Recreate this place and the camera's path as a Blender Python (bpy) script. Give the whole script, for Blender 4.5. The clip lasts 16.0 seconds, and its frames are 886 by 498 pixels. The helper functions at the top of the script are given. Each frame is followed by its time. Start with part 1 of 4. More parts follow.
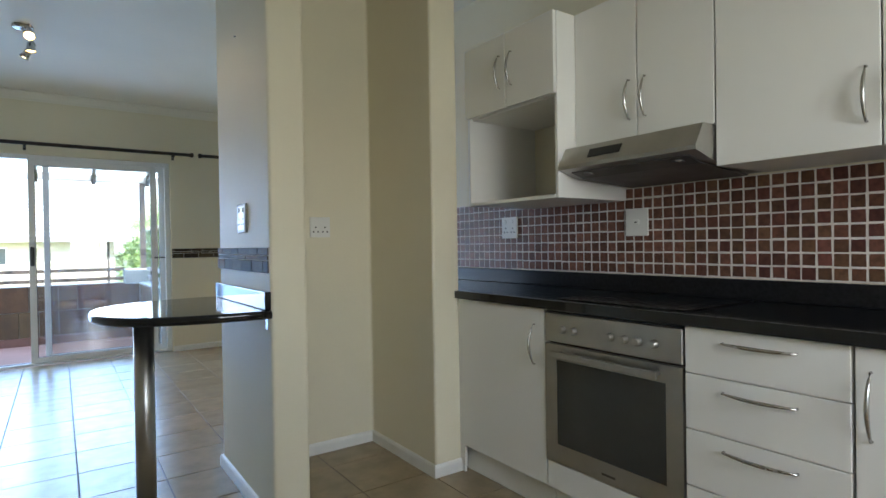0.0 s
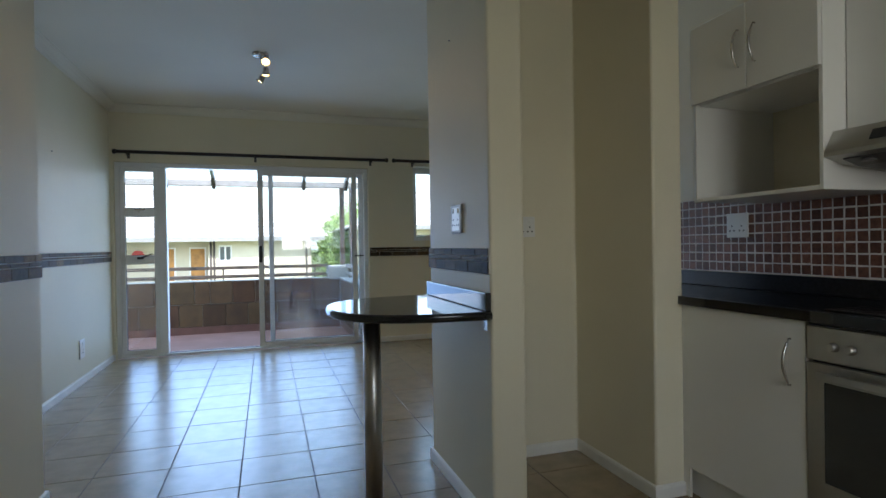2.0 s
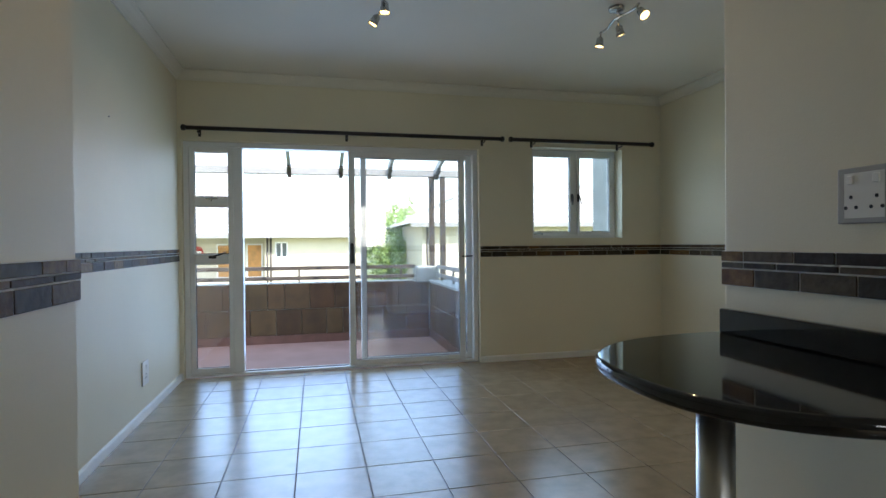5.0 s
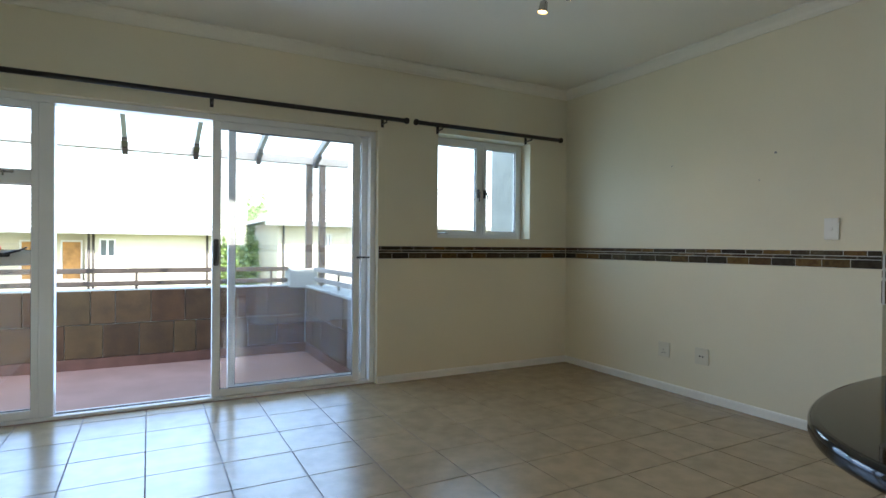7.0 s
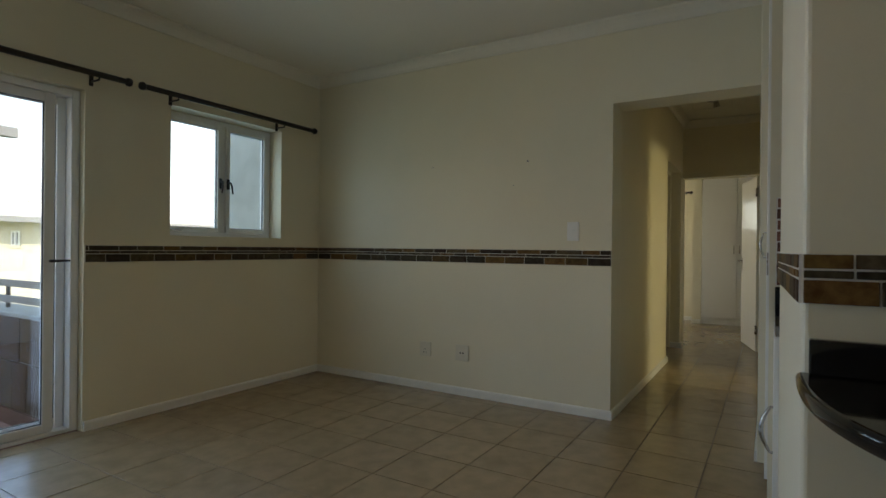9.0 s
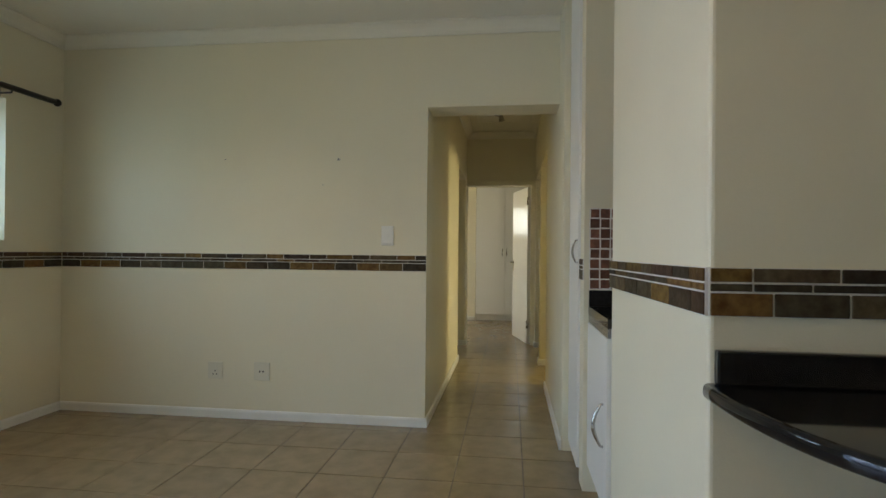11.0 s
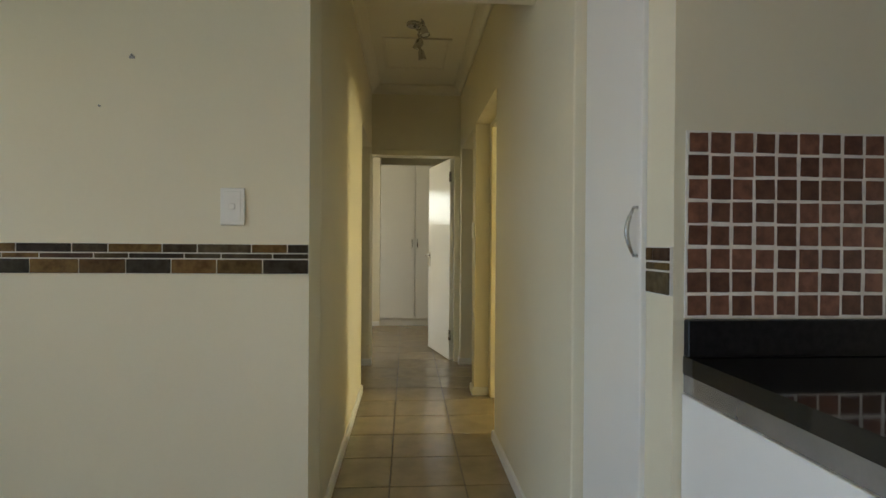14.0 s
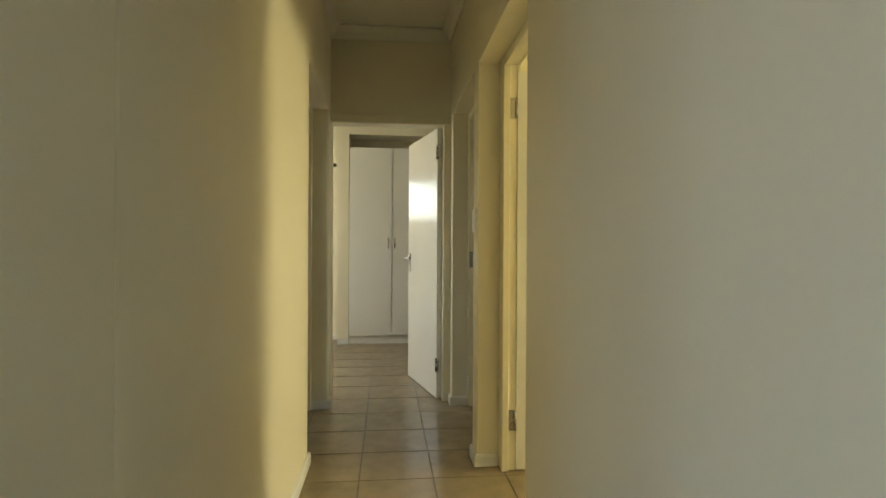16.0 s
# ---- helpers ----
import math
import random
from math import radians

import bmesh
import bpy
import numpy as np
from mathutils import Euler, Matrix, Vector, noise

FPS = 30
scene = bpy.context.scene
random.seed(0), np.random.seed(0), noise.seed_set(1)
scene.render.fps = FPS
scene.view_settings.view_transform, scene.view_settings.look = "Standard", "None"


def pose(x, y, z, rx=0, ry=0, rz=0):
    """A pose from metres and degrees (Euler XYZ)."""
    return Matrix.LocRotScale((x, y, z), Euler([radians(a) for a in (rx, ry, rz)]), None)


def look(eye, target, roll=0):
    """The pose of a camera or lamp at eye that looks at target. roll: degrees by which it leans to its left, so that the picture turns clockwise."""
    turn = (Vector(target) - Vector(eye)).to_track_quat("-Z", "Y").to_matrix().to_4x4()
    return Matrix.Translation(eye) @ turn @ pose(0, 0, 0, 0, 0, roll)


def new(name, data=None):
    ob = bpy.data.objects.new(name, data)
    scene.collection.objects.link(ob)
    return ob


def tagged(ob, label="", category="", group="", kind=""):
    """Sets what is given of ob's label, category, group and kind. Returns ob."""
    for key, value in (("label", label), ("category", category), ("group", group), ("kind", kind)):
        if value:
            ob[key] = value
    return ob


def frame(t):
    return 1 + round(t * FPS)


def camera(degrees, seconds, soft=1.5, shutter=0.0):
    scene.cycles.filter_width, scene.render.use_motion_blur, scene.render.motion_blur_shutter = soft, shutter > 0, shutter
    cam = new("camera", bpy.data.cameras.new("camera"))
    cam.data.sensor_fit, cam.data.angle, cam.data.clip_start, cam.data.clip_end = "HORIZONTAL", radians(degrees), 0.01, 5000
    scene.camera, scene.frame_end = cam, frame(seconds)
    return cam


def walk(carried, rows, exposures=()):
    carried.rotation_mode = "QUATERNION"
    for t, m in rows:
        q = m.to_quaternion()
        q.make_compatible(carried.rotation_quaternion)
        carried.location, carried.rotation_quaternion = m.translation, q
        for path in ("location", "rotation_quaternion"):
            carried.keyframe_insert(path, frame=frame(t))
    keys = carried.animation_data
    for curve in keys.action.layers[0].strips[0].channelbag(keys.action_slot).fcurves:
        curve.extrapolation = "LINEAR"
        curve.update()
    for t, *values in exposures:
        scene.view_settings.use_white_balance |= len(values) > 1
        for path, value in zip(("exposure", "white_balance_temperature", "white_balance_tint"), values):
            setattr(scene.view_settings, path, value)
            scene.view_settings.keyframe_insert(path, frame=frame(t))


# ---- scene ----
cam = camera(78.3, 16.0)
PATH = [
    (0, (0.324, 0.01, 1.131), (1.477, 1.644, 1.114), -0.9),
    (0.5, (0.29, 0.028, 1.137), (1.281, 1.765, 1.12), -0.9),
    (1, (0.256, 0.042, 1.141), (1.103, 1.854, 1.123), -0.9),
    (1.5, (0.214, 0.09, 1.135), (0.932, 1.956, 1.119), -0.9),
    (2, (0.171, 0.186, 1.144), (0.788, 2.088, 1.13), -0.9),
    (2.5, (0.078, 0.324, 1.158), (0.646, 2.242, 1.14), -0.8),
    (3, (0.004, 0.521, 1.152), (0.526, 2.452, 1.136), -0.7),
    (3.5, (-0.003, 0.81, 1.158), (0.449, 2.758, 1.144), -0.3),
    (3.7, (-0.027, 0.906, 1.169), (0.404, 2.859, 1.148), -0.7),
    (5.8, (-0.312, 1.930, 1.136), (0.2245, 3.856, 1.123), 0.1),
    (6, (-0.325, 2.018, 1.130), (0.274, 3.927, 1.121), 0.2),
    (6.5, (-0.324, 2.215, 1.147), (0.472, 4.05, 1.134), 0.5),
    (7, (-0.315, 2.435, 1.139), (0.636, 4.194, 1.126), 0.5),
    (7.5, (-0.318, 2.607, 1.139), (0.799, 4.266, 1.125), 0.6),
    (8, (-0.385, 2.797, 1.147), (0.965, 4.273, 1.131), 0.6),
    (8.5, (-0.372, 2.925, 1.144), (1.199, 4.162, 1.137), 0.6),
    (9, (-0.361, 3.034, 1.133), (1.35, 4.07, 1.131), 0.6),
    (9.5, (-0.313, 3.128, 1.139), (1.526, 3.915, 1.141), 0.7),
    (10, (-0.339, 3.21, 1.157), (1.577, 3.784, 1.162), 0.7),
    (10.2, (-0.351, 3.242, 1.159), (1.586, 3.738, 1.167), 0.7),
    (12.5, (0.494, 3.615, 1.157), (2.494, 3.596, 1.147), 0.3),
    (13, (0.796, 3.61, 1.154), (2.795, 3.539, 1.142), 0.3),
    (13.5, (1.071, 3.613, 1.128), (3.068, 3.51, 1.115), 0.2),
    (14, (1.377, 3.606, 1.13), (3.373, 3.474, 1.117), 0.4),
    (14.5, (1.704, 3.582, 1.12), (3.698, 3.427, 1.108), 0.2),
    (15, (2.028, 3.556, 1.116), (4.021, 3.396, 1.107), 0.0),
    (15.5, (2.368, 3.544, 1.124), (4.361, 3.375, 1.116), -0.0),
    (16, (2.732, 3.556, 1.107), (4.722, 3.349, 1.103), 0.3),
]
EXPOSURES = [(0.0, 2.25, 5850, 10), (1.5, 1.58, 5900, 10), (3.5, 0.82, 6000, 11), (6.0, 1.87, 6250, 11), (7.0, 1.85, 6250, 10), (8.0, 1.5, 6450, 10), (9.0, 1.1, 7000, 10),
             (10.0, 1.6, 7050, 10), (12.5, 1.97, 7000, 11), (13.5, 1.93, 7050, 11), (14.5, 1.93, 7000, 11), (16.0, 2.23, 6950, 9)]
walk(cam, [(t, look(eye, target, roll)) for t, eye, target, roll in PATH], EXPOSURES)

# ---- world, sun and lamps ----
world = bpy.data.worlds.new("sky_world")
scene.world = world
world.use_nodes = True
wn = world.node_tree.nodes
sky = wn.new("ShaderNodeTexSky")
sky.sky_type = "NISHITA"
sky.sun_disc = False
sky.sun_elevation, sky.sun_rotation = radians(50), radians(192)
sky.air_density, sky.dust_density, sky.ozone_density = 1.5, 1.5, 1.0
wn["Background"].inputs["Strength"].default_value = 0.15
haze = wn.new("ShaderNodeMix")     # bright summer haze all over the sky
haze.data_type, haze.blend_type = "RGBA", "ADD"
haze.inputs["Factor"].default_value = 1.0
haze.inputs["B"].default_value = (2.0, 2.6, 3.4, 1)
world.node_tree.links.new(sky.outputs["Color"], haze.inputs["A"])
world.node_tree.links.new(haze.outputs["Result"], wn["Background"].inputs["Color"])

sun = bpy.data.lights.new("sun", "SUN")
sun.energy, sun.angle, sun.color = 3.5, radians(0.6), (1.0, 0.95, 0.87)
new("sun", sun).matrix_world = look((3.7, -17.0, 20.7), (0, 0, 0))


def window_fill(x, y, z, tx, ty, tz, w, h, energy, color=(0.86, 0.93, 1.0), spread=180):
    """An area lamp added in an opening to stand in for outside light."""
    la = bpy.data.lights.new("window_fill", "AREA")
    la.shape, la.size, la.size_y, la.energy, la.color = "RECTANGLE", w, h, energy, color
    la.spread = radians(spread)
    ob = new("window_fill", la)
    ob.matrix_world = look((x, y, z), (tx, ty, tz))
    return ob


window_fill(0.0, 6.92, 1.08, 0.3, 3.0, 0.98, 2.5, 1.9, 9.5, (0.34, 0.57, 1.0), 125)      # sky
window_fill(0.0, 6.95, 1.42, 3.3, 4.6, 2.15, 2.4, 1.1, 0.75, (1.0, 0.80, 0.52), 70)       # added warm fill on the upper east wall, as off the houses opposite
window_fill(2.38, 6.88, 1.66, 2.5, 3.0, 1.4, 0.85, 0.75, 1.3, (0.36, 0.66, 1.0), 150)
# added fill in the assumed kitchen window, aimed at the cabinets
window_fill(1.1, -1.62, 1.6, 2.2, 0.5, 1.3, 1.15, 1.0, 3.3, (1.0, 0.96, 0.88), 120)
# added yellow fill for the light from the side room's doorway
window_fill(4.6, -1.62, 1.6, 4.8, 1.0, 1.4, 1.3, 1.0, 26.0, (1.0, 0.92, 0.52))
# added fill in an unseen bathroom window, brightens the passage
window_fill(6.1, -1.62, 1.7, 6.1, 1.0, 1.5, 0.6, 0.6, 4.0, (1.0, 0.94, 0.78))
# weak fill added in an unseen north bedroom window
window_fill(5.0, 6.86, 1.55, 5.0, 4.0, 1.2, 1.2, 1.0, 0.4, (1.0, 0.95, 0.8))
window_fill(9.5, 4.9, 1.72, 7.5, 4.5, 1.2, 1.1, 0.5, 0.5)
# fill added in an unseen north window to brighten the wardrobe
window_fill(7.9, 6.86, 1.55, 7.9, 4.0, 1.2, 1.4, 1.1, 10.5, (1.0, 0.96, 0.86))

# ---- materials ----
MATS = {}


def mat(name, color, rough=0.5, metal=0.0, vary=0.06, scale=6.0, grain=120.0, bump=0.0, bump_scale=200.0, spec=0.5,
        per_object=0.0, per_island=0.0, tint=None, coat=0.0, palette=()):
    """A surface whose colour varies at two scales, with fine relief."""
    m = bpy.data.materials.new(name)
    m.use_nodes = True
    nt = m.node_tree
    n, lk = nt.nodes, nt.links
    b = n["Principled BSDF"]
    b.inputs["Roughness"].default_value = rough
    b.inputs["Metallic"].default_value = metal
    b.inputs["Specular IOR Level"].default_value = spec
    b.inputs["Coat Weight"].default_value = coat
    b.inputs["Coat Roughness"].default_value = rough
    geo = n.new("ShaderNodeNewGeometry")
    big = n.new("ShaderNodeTexNoise")
    big.inputs["Scale"].default_value, big.inputs["Detail"].default_value = scale, 4
    fine = n.new("ShaderNodeTexNoise")
    fine.inputs["Scale"].default_value, fine.inputs["Detail"].default_value = grain, 3
    for t in (big, fine):
        lk.new(geo.outputs["Position"], t.inputs["Vector"])
    mix = n.new("ShaderNodeMix")
    mix.data_type = "RGBA"
    c2 = tint or [max(0.0, c * (1 - 4 * vary)) for c in color]
    mix.inputs["A"].default_value = (*color, 1)
    mix.inputs["B"].default_value = (*c2, 1)
    ramp = n.new("ShaderNodeMapRange")
    ramp.interpolation_type = "SMOOTHSTEP"
    ramp.inputs["From Min"].default_value, ramp.inputs["From Max"].default_value = 0.25, 0.8
    lk.new(big.outputs["Fac"], ramp.inputs["Value"])
    lk.new(ramp.outputs["Result"], mix.inputs["Factor"])
    hsv = n.new("ShaderNodeHueSaturation")
    if palette:
        pick = n.new("ShaderNodeValToRGB")
        pick.color_ramp.interpolation = "CONSTANT"
        for k, c in enumerate(palette):
            e = pick.color_ramp.elements[k] if k < 2 else pick.color_ramp.elements.new(k / len(palette))
            e.position, e.color = k / len(palette), (*c, 1)
        lk.new(n.new("ShaderNodeObjectInfo").outputs["Random"], pick.inputs["Fac"])
        mul = n.new("ShaderNodeMix")
        mul.data_type, mul.blend_type = "RGBA", "MULTIPLY"
        mul.inputs["Factor"].default_value = 1.0
        lk.new(mix.outputs["Result"], mul.inputs["A"])
        lk.new(pick.outputs["Color"], mul.inputs["B"])
        lk.new(mul.outputs["Result"], hsv.inputs["Color"])
    else:
        lk.new(mix.outputs["Result"], hsv.inputs["Color"])
    val = n.new("ShaderNodeMapRange")
    val.inputs["To Min"].default_value, val.inputs["To Max"].default_value = 1 - vary, 1 + vary
    lk.new(fine.outputs["Fac"], val.inputs["Value"])
    out = val.outputs["Result"]
    for amount, kind in ((per_object, "o"), (per_island, "i")):
        if amount:
            src = n.new("ShaderNodeObjectInfo").outputs["Random"] if kind == "o" else geo.outputs["Random Per Island"]
            mr = n.new("ShaderNodeMapRange")
            mr.inputs["To Min"].default_value, mr.inputs["To Max"].default_value = 1 - amount, 1 + amount
            lk.new(src, mr.inputs["Value"])
            mu = n.new("ShaderNodeMath")
            mu.operation = "MULTIPLY"
            lk.new(out, mu.inputs[0])
            lk.new(mr.outputs["Result"], mu.inputs[1])
            out = mu.outputs["Value"]
            hr = n.new("ShaderNodeMapRange")
            hr.inputs["To Min"].default_value, hr.inputs["To Max"].default_value = 0.5 - amount * 0.05, 0.5 + amount * 0.05
            frac = n.new("ShaderNodeMath")
            frac.operation = "FRACT"
            m7 = n.new("ShaderNodeMath")
            m7.operation = "MULTIPLY"
            m7.inputs[1].default_value = 7.31
            lk.new(src, m7.inputs[0])
            lk.new(m7.outputs["Value"], frac.inputs[0])
            lk.new(frac.outputs["Value"], hr.inputs["Value"])
            lk.new(hr.outputs["Result"], hsv.inputs["Hue"])
    lk.new(out, hsv.inputs["Value"])
    lk.new(hsv.outputs["Color"], b.inputs["Base Color"])
    rr = n.new("ShaderNodeMapRange")
    rr.inputs["To Min"].default_value, rr.inputs["To Max"].default_value = max(0.02, rough * 0.93), min(1.0, rough * 1.07)
    lk.new(big.outputs["Fac"], rr.inputs["Value"])
    lk.new(rr.outputs["Result"], b.inputs["Roughness"])
    if bump:
        bt = n.new("ShaderNodeTexNoise")
        bt.inputs["Scale"].default_value, bt.inputs["Detail"].default_value = bump_scale, 3
        lk.new(geo.outputs["Position"], bt.inputs["Vector"])
        bp = n.new("ShaderNodeBump")
        bp.inputs["Strength"].default_value, bp.inputs["Distance"].default_value = bump, 0.004
        lk.new(bt.outputs["Fac"], bp.inputs["Height"])
        lk.new(bp.outputs["Normal"], b.inputs["Normal"])
    MATS[name] = m
    return m


def glass_mat(name, gloss=0.07, tone=(0.98, 0.985, 0.982)):
    m = bpy.data.materials.new(name)
    m.use_nodes = True
    n, lk = m.node_tree.nodes, m.node_tree.links
    n.remove(n["Principled BSDF"])
    tr, gl, mx = n.new("ShaderNodeBsdfTransparent"), n.new("ShaderNodeBsdfGlossy"), n.new("ShaderNodeMixShader")
    tr.inputs["Color"].default_value = (*tone, 1)
    gl.inputs["Roughness"].default_value = 0.02
    mx.inputs["Fac"].default_value = gloss
    lk.new(tr.outputs["BSDF"], mx.inputs[1])
    lk.new(gl.outputs["BSDF"], mx.inputs[2])
    lk.new(mx.outputs["Shader"], n["Material Output"].inputs["Surface"])
    return m


def glow_mat(name, color, strength):
    m = bpy.data.materials.new(name)
    m.use_nodes = True
    n = m.node_tree.nodes
    b = n["Principled BSDF"]
    b.inputs["Base Color"].default_value = (*color, 1)
    b.inputs["Emission Color"].default_value = (*color, 1)
    b.inputs["Emission Strength"].default_value = strength
    return m


PAINT = mat("cream_wall_paint", (0.77, 0.712, 0.545), 0.55, vary=0.015, scale=1.3, grain=60, bump=0.12, bump_scale=160)
CEIL = mat("white_ceiling_paint", (0.80, 0.765, 0.66), 0.75, vary=0.015, scale=1.1, grain=50, bump=0.1, bump_scale=120)
TRIM = mat("white_trim_paint", (0.80, 0.79, 0.74), 0.35, vary=0.02, scale=5, grain=90)
DOORPAINT = mat("white_door_enamel", (0.78, 0.77, 0.71), 0.2, spec=0.36, vary=0.012, scale=2, grain=70)
FRAMEPAINT = mat("cream_door_frame_enamel", (0.74, 0.68, 0.50), 0.3, vary=0.02, scale=4, grain=70)
MELAMINE = mat("white_melamine", (0.80, 0.79, 0.75), 0.32, vary=0.004, scale=2.5, grain=80)
TILE = mat("beige_ceramic_tile", (0.32, 0.246, 0.15), 0.25, vary=0.05, spec=1.0, scale=9, grain=45, tint=(0.25, 0.193, 0.117), per_object=0.05, per_island=0.05)
GROUT = mat("brown_grout", (0.145, 0.114, 0.078), 0.85, vary=0.1, scale=30, grain=200)
MGROUT = mat("pale_grout", (0.80, 0.76, 0.70), 0.8, vary=0.06, scale=30, grain=300, bump=0.2)
BANDGROUT = mat("white_grout", (0.74, 0.71, 0.65), 0.8, vary=0.05, scale=30, grain=300)
MOSAIC = mat("red_brown_glazed_mosaic", (0.175, 0.076, 0.048), 0.40, spec=0.3, vary=0.16, scale=45, grain=160, tint=(0.095, 0.04, 0.028), per_object=0.38, per_island=0.38, bump=0.25, bump_scale=70)
SLATE = mat("multicolour_slate", (0.95, 0.92, 0.86), 0.6, spec=0.2, vary=0.16, scale=34, grain=150, tint=(0.42, 0.30, 0.20), per_object=0.15, bump=0.5, bump_scale=55,
            palette=((0.062, 0.051, 0.033), (0.085, 0.062, 0.037), (0.054, 0.041, 0.029), (0.150, 0.095, 0.034), (0.090, 0.076, 0.048), (0.078, 0.046, 0.027), (0.115, 0.092, 0.056), (0.190, 0.115, 0.038)))
GRANITE = mat("black_granite", (0.012, 0.012, 0.013), 0.06, vary=0.2, scale=60, grain=500)
HONED = mat("honed_black_granite", (0.012, 0.012, 0.014), 0.32, spec=0.3, vary=0.2, scale=60, grain=500)
HOBGLASS = mat("black_hob_glass", (0.012, 0.012, 0.013), 0.12, vary=0.1, scale=20, grain=200)
DARKSTEEL = mat("dark_polished_strip", (0.36, 0.36, 0.37), 0.2, 0.7, vary=0.06, scale=8, grain=200)
STEEL = mat("brushed_stainless", (0.50, 0.49, 0.465), 0.33, 1.0, vary=0.03, scale=8, grain=200)
CHROME = mat("satin_chrome", (0.52, 0.51, 0.49), 0.27, 1.0, vary=0.03, scale=20, grain=200)
ALU = mat("white_aluminium", (0.80, 0.80, 0.79), 0.3, vary=0.015, scale=4, grain=60)
BLACK = mat("black_plastic", (0.015, 0.015, 0.016), 0.35, vary=0.1, scale=20, grain=200)
RUBBER = mat("dark_gasket", (0.03, 0.03, 0.03), 0.7, vary=0.1, scale=20, grain=200)
ROD = mat("dark_brown_curtain_rod", (0.022, 0.014, 0.011), 0.4, vary=0.15, scale=15, grain=150)
PLASTIC = mat("white_plastic", (0.80, 0.79, 0.75), 0.3, vary=0.01, scale=8, grain=80)
CREAMPLASTIC = mat("cream_plastic", (0.70, 0.66, 0.53), 0.35, vary=0.01, scale=8, grain=80)
OVENGLASS = mat("dark_oven_glass", (0.05, 0.05, 0.045), 0.1, vary=0.05, scale=4, grain=60)
FILTER = mat("grey_hood_underside", (0.16, 0.15, 0.15), 0.45, 0.6, vary=0.08, scale=8, grain=200)
PINKTILE = mat("terracotta_balcony_paving", (0.34, 0.20, 0.165), 0.6, vary=0.05, scale=3, grain=60, bump=0.2, bump_scale=90)
BASESTRIP = mat("dark_red_skirting_tile", (0.16, 0.075, 0.055), 0.6, vary=0.1, scale=6, grain=60)
CLAD = mat("slate_cladding", (0.95, 0.95, 0.95), 0.7, vary=0.12, scale=7, grain=60, tint=(0.55, 0.5, 0.45), per_object=0.12, bump=0.6, bump_scale=22,
           palette=((0.105, 0.053, 0.018), (0.085, 0.045, 0.018), (0.111, 0.050, 0.017), (0.090, 0.053, 0.020), (0.078, 0.036, 0.014), (0.101, 0.059, 0.023)))
COPING = mat("grey_coping_plaster", (0.42, 0.45, 0.44), 0.8, vary=0.06, scale=6, grain=90, bump=0.2)
RAILDARK = mat("dark_brown_steel", (0.07, 0.055, 0.045), 0.45, vary=0.08, scale=10, grain=120)
RAILLIGHT = mat("grey_beam_paint", (0.30, 0.295, 0.29), 0.5, vary=0.05, scale=10, grain=120)
RAFTER = mat("grey_rafter_paint", (0.38, 0.39, 0.40), 0.5, vary=0.04, scale=8, grain=90)
HOUSEWALL = mat("cream_facade_plaster", (0.66, 0.60, 0.47), 0.8, vary=0.03, scale=0.6, grain=8, bump=0.1)
ROOFMAT = mat("pale_roof_tiles", (0.68, 0.66, 0.62), 0.75, vary=0.06, scale=2.5, grain=14, per_island=0.06)
ORANGE = mat("orange_varnished_wood", (0.52, 0.25, 0.06), 0.45, vary=0.1, scale=3, grain=30)
DARKPANE = mat("dark_window_pane", (0.10, 0.12, 0.13), 0.08, vary=0.05, scale=2, grain=30)
LEAF = mat("green_leaves", (0.27, 0.39, 0.10), 0.6, vary=0.15, scale=1.2, grain=9, tint=(0.16, 0.27, 0.06), per_island=0.35)
BARK = mat("brown_bark", (0.10, 0.07, 0.05), 0.9, vary=0.15, scale=6, grain=40)
GRASS = mat("dry_lawn", (0.16, 0.19, 0.07), 0.95, vary=0.12, scale=0.4, grain=6)
GLASS = glass_mat("clear_glass")
BULB = glow_mat("warm_lamp_glow", (1.0, 0.60, 0.20), 4.5)


# ---- mesh helpers ----
def box(bm, x0, y0, z0, x1, y1, z1, bevel=0.0, seg=1):
    r = bmesh.ops.create_cube(bm, size=1.0)
    vs = r["verts"]
    for v in vs:
        v.co = Vector((x0 + (v.co.x + 0.5) * (x1 - x0), y0 + (v.co.y + 0.5) * (y1 - y0), z0 + (v.co.z + 0.5) * (z1 - z0)))
    if bevel:
        es = {e for v in vs for e in v.link_edges}
        bmesh.ops.bevel(bm, geom=list(es), offset=bevel, segments=seg, affect="EDGES", profile=0.5)
    return bm


def bx(*a, bevel=0.0, seg=1):
    return box(bmesh.new(), *a, bevel=bevel, seg=seg)


def tube(bm, pts, r, n=10, caps=True):
    """A round bar along points; r is one radius or one for each point."""
    pts = [Vector(p) for p in pts]
    rs = r if isinstance(r, (list, tuple)) else [r] * len(pts)
    rings = []
    for i, p in enumerate(pts):
        d = (pts[min(i + 1, len(pts) - 1)] - pts[max(i - 1, 0)]).normalized()
        a = d.cross(Vector((0, 0, 1)) if abs(d.z) < 0.9 else Vector((1, 0, 0))).normalized()
        b = d.cross(a)
        rings.append([bm.verts.new(p + rs[i] * (math.cos(2 * math.pi * k / n) * a + math.sin(2 * math.pi * k / n) * b)) for k in range(n)])
    for q, s in zip(rings, rings[1:]):
        for k in range(n):
            f = bm.faces.new((q[k], q[(k + 1) % n], s[(k + 1) % n], s[k]))
            f.smooth = True
    if caps:
        bm.faces.new(rings[0][::-1])
        bm.faces.new(rings[-1])
    return bm


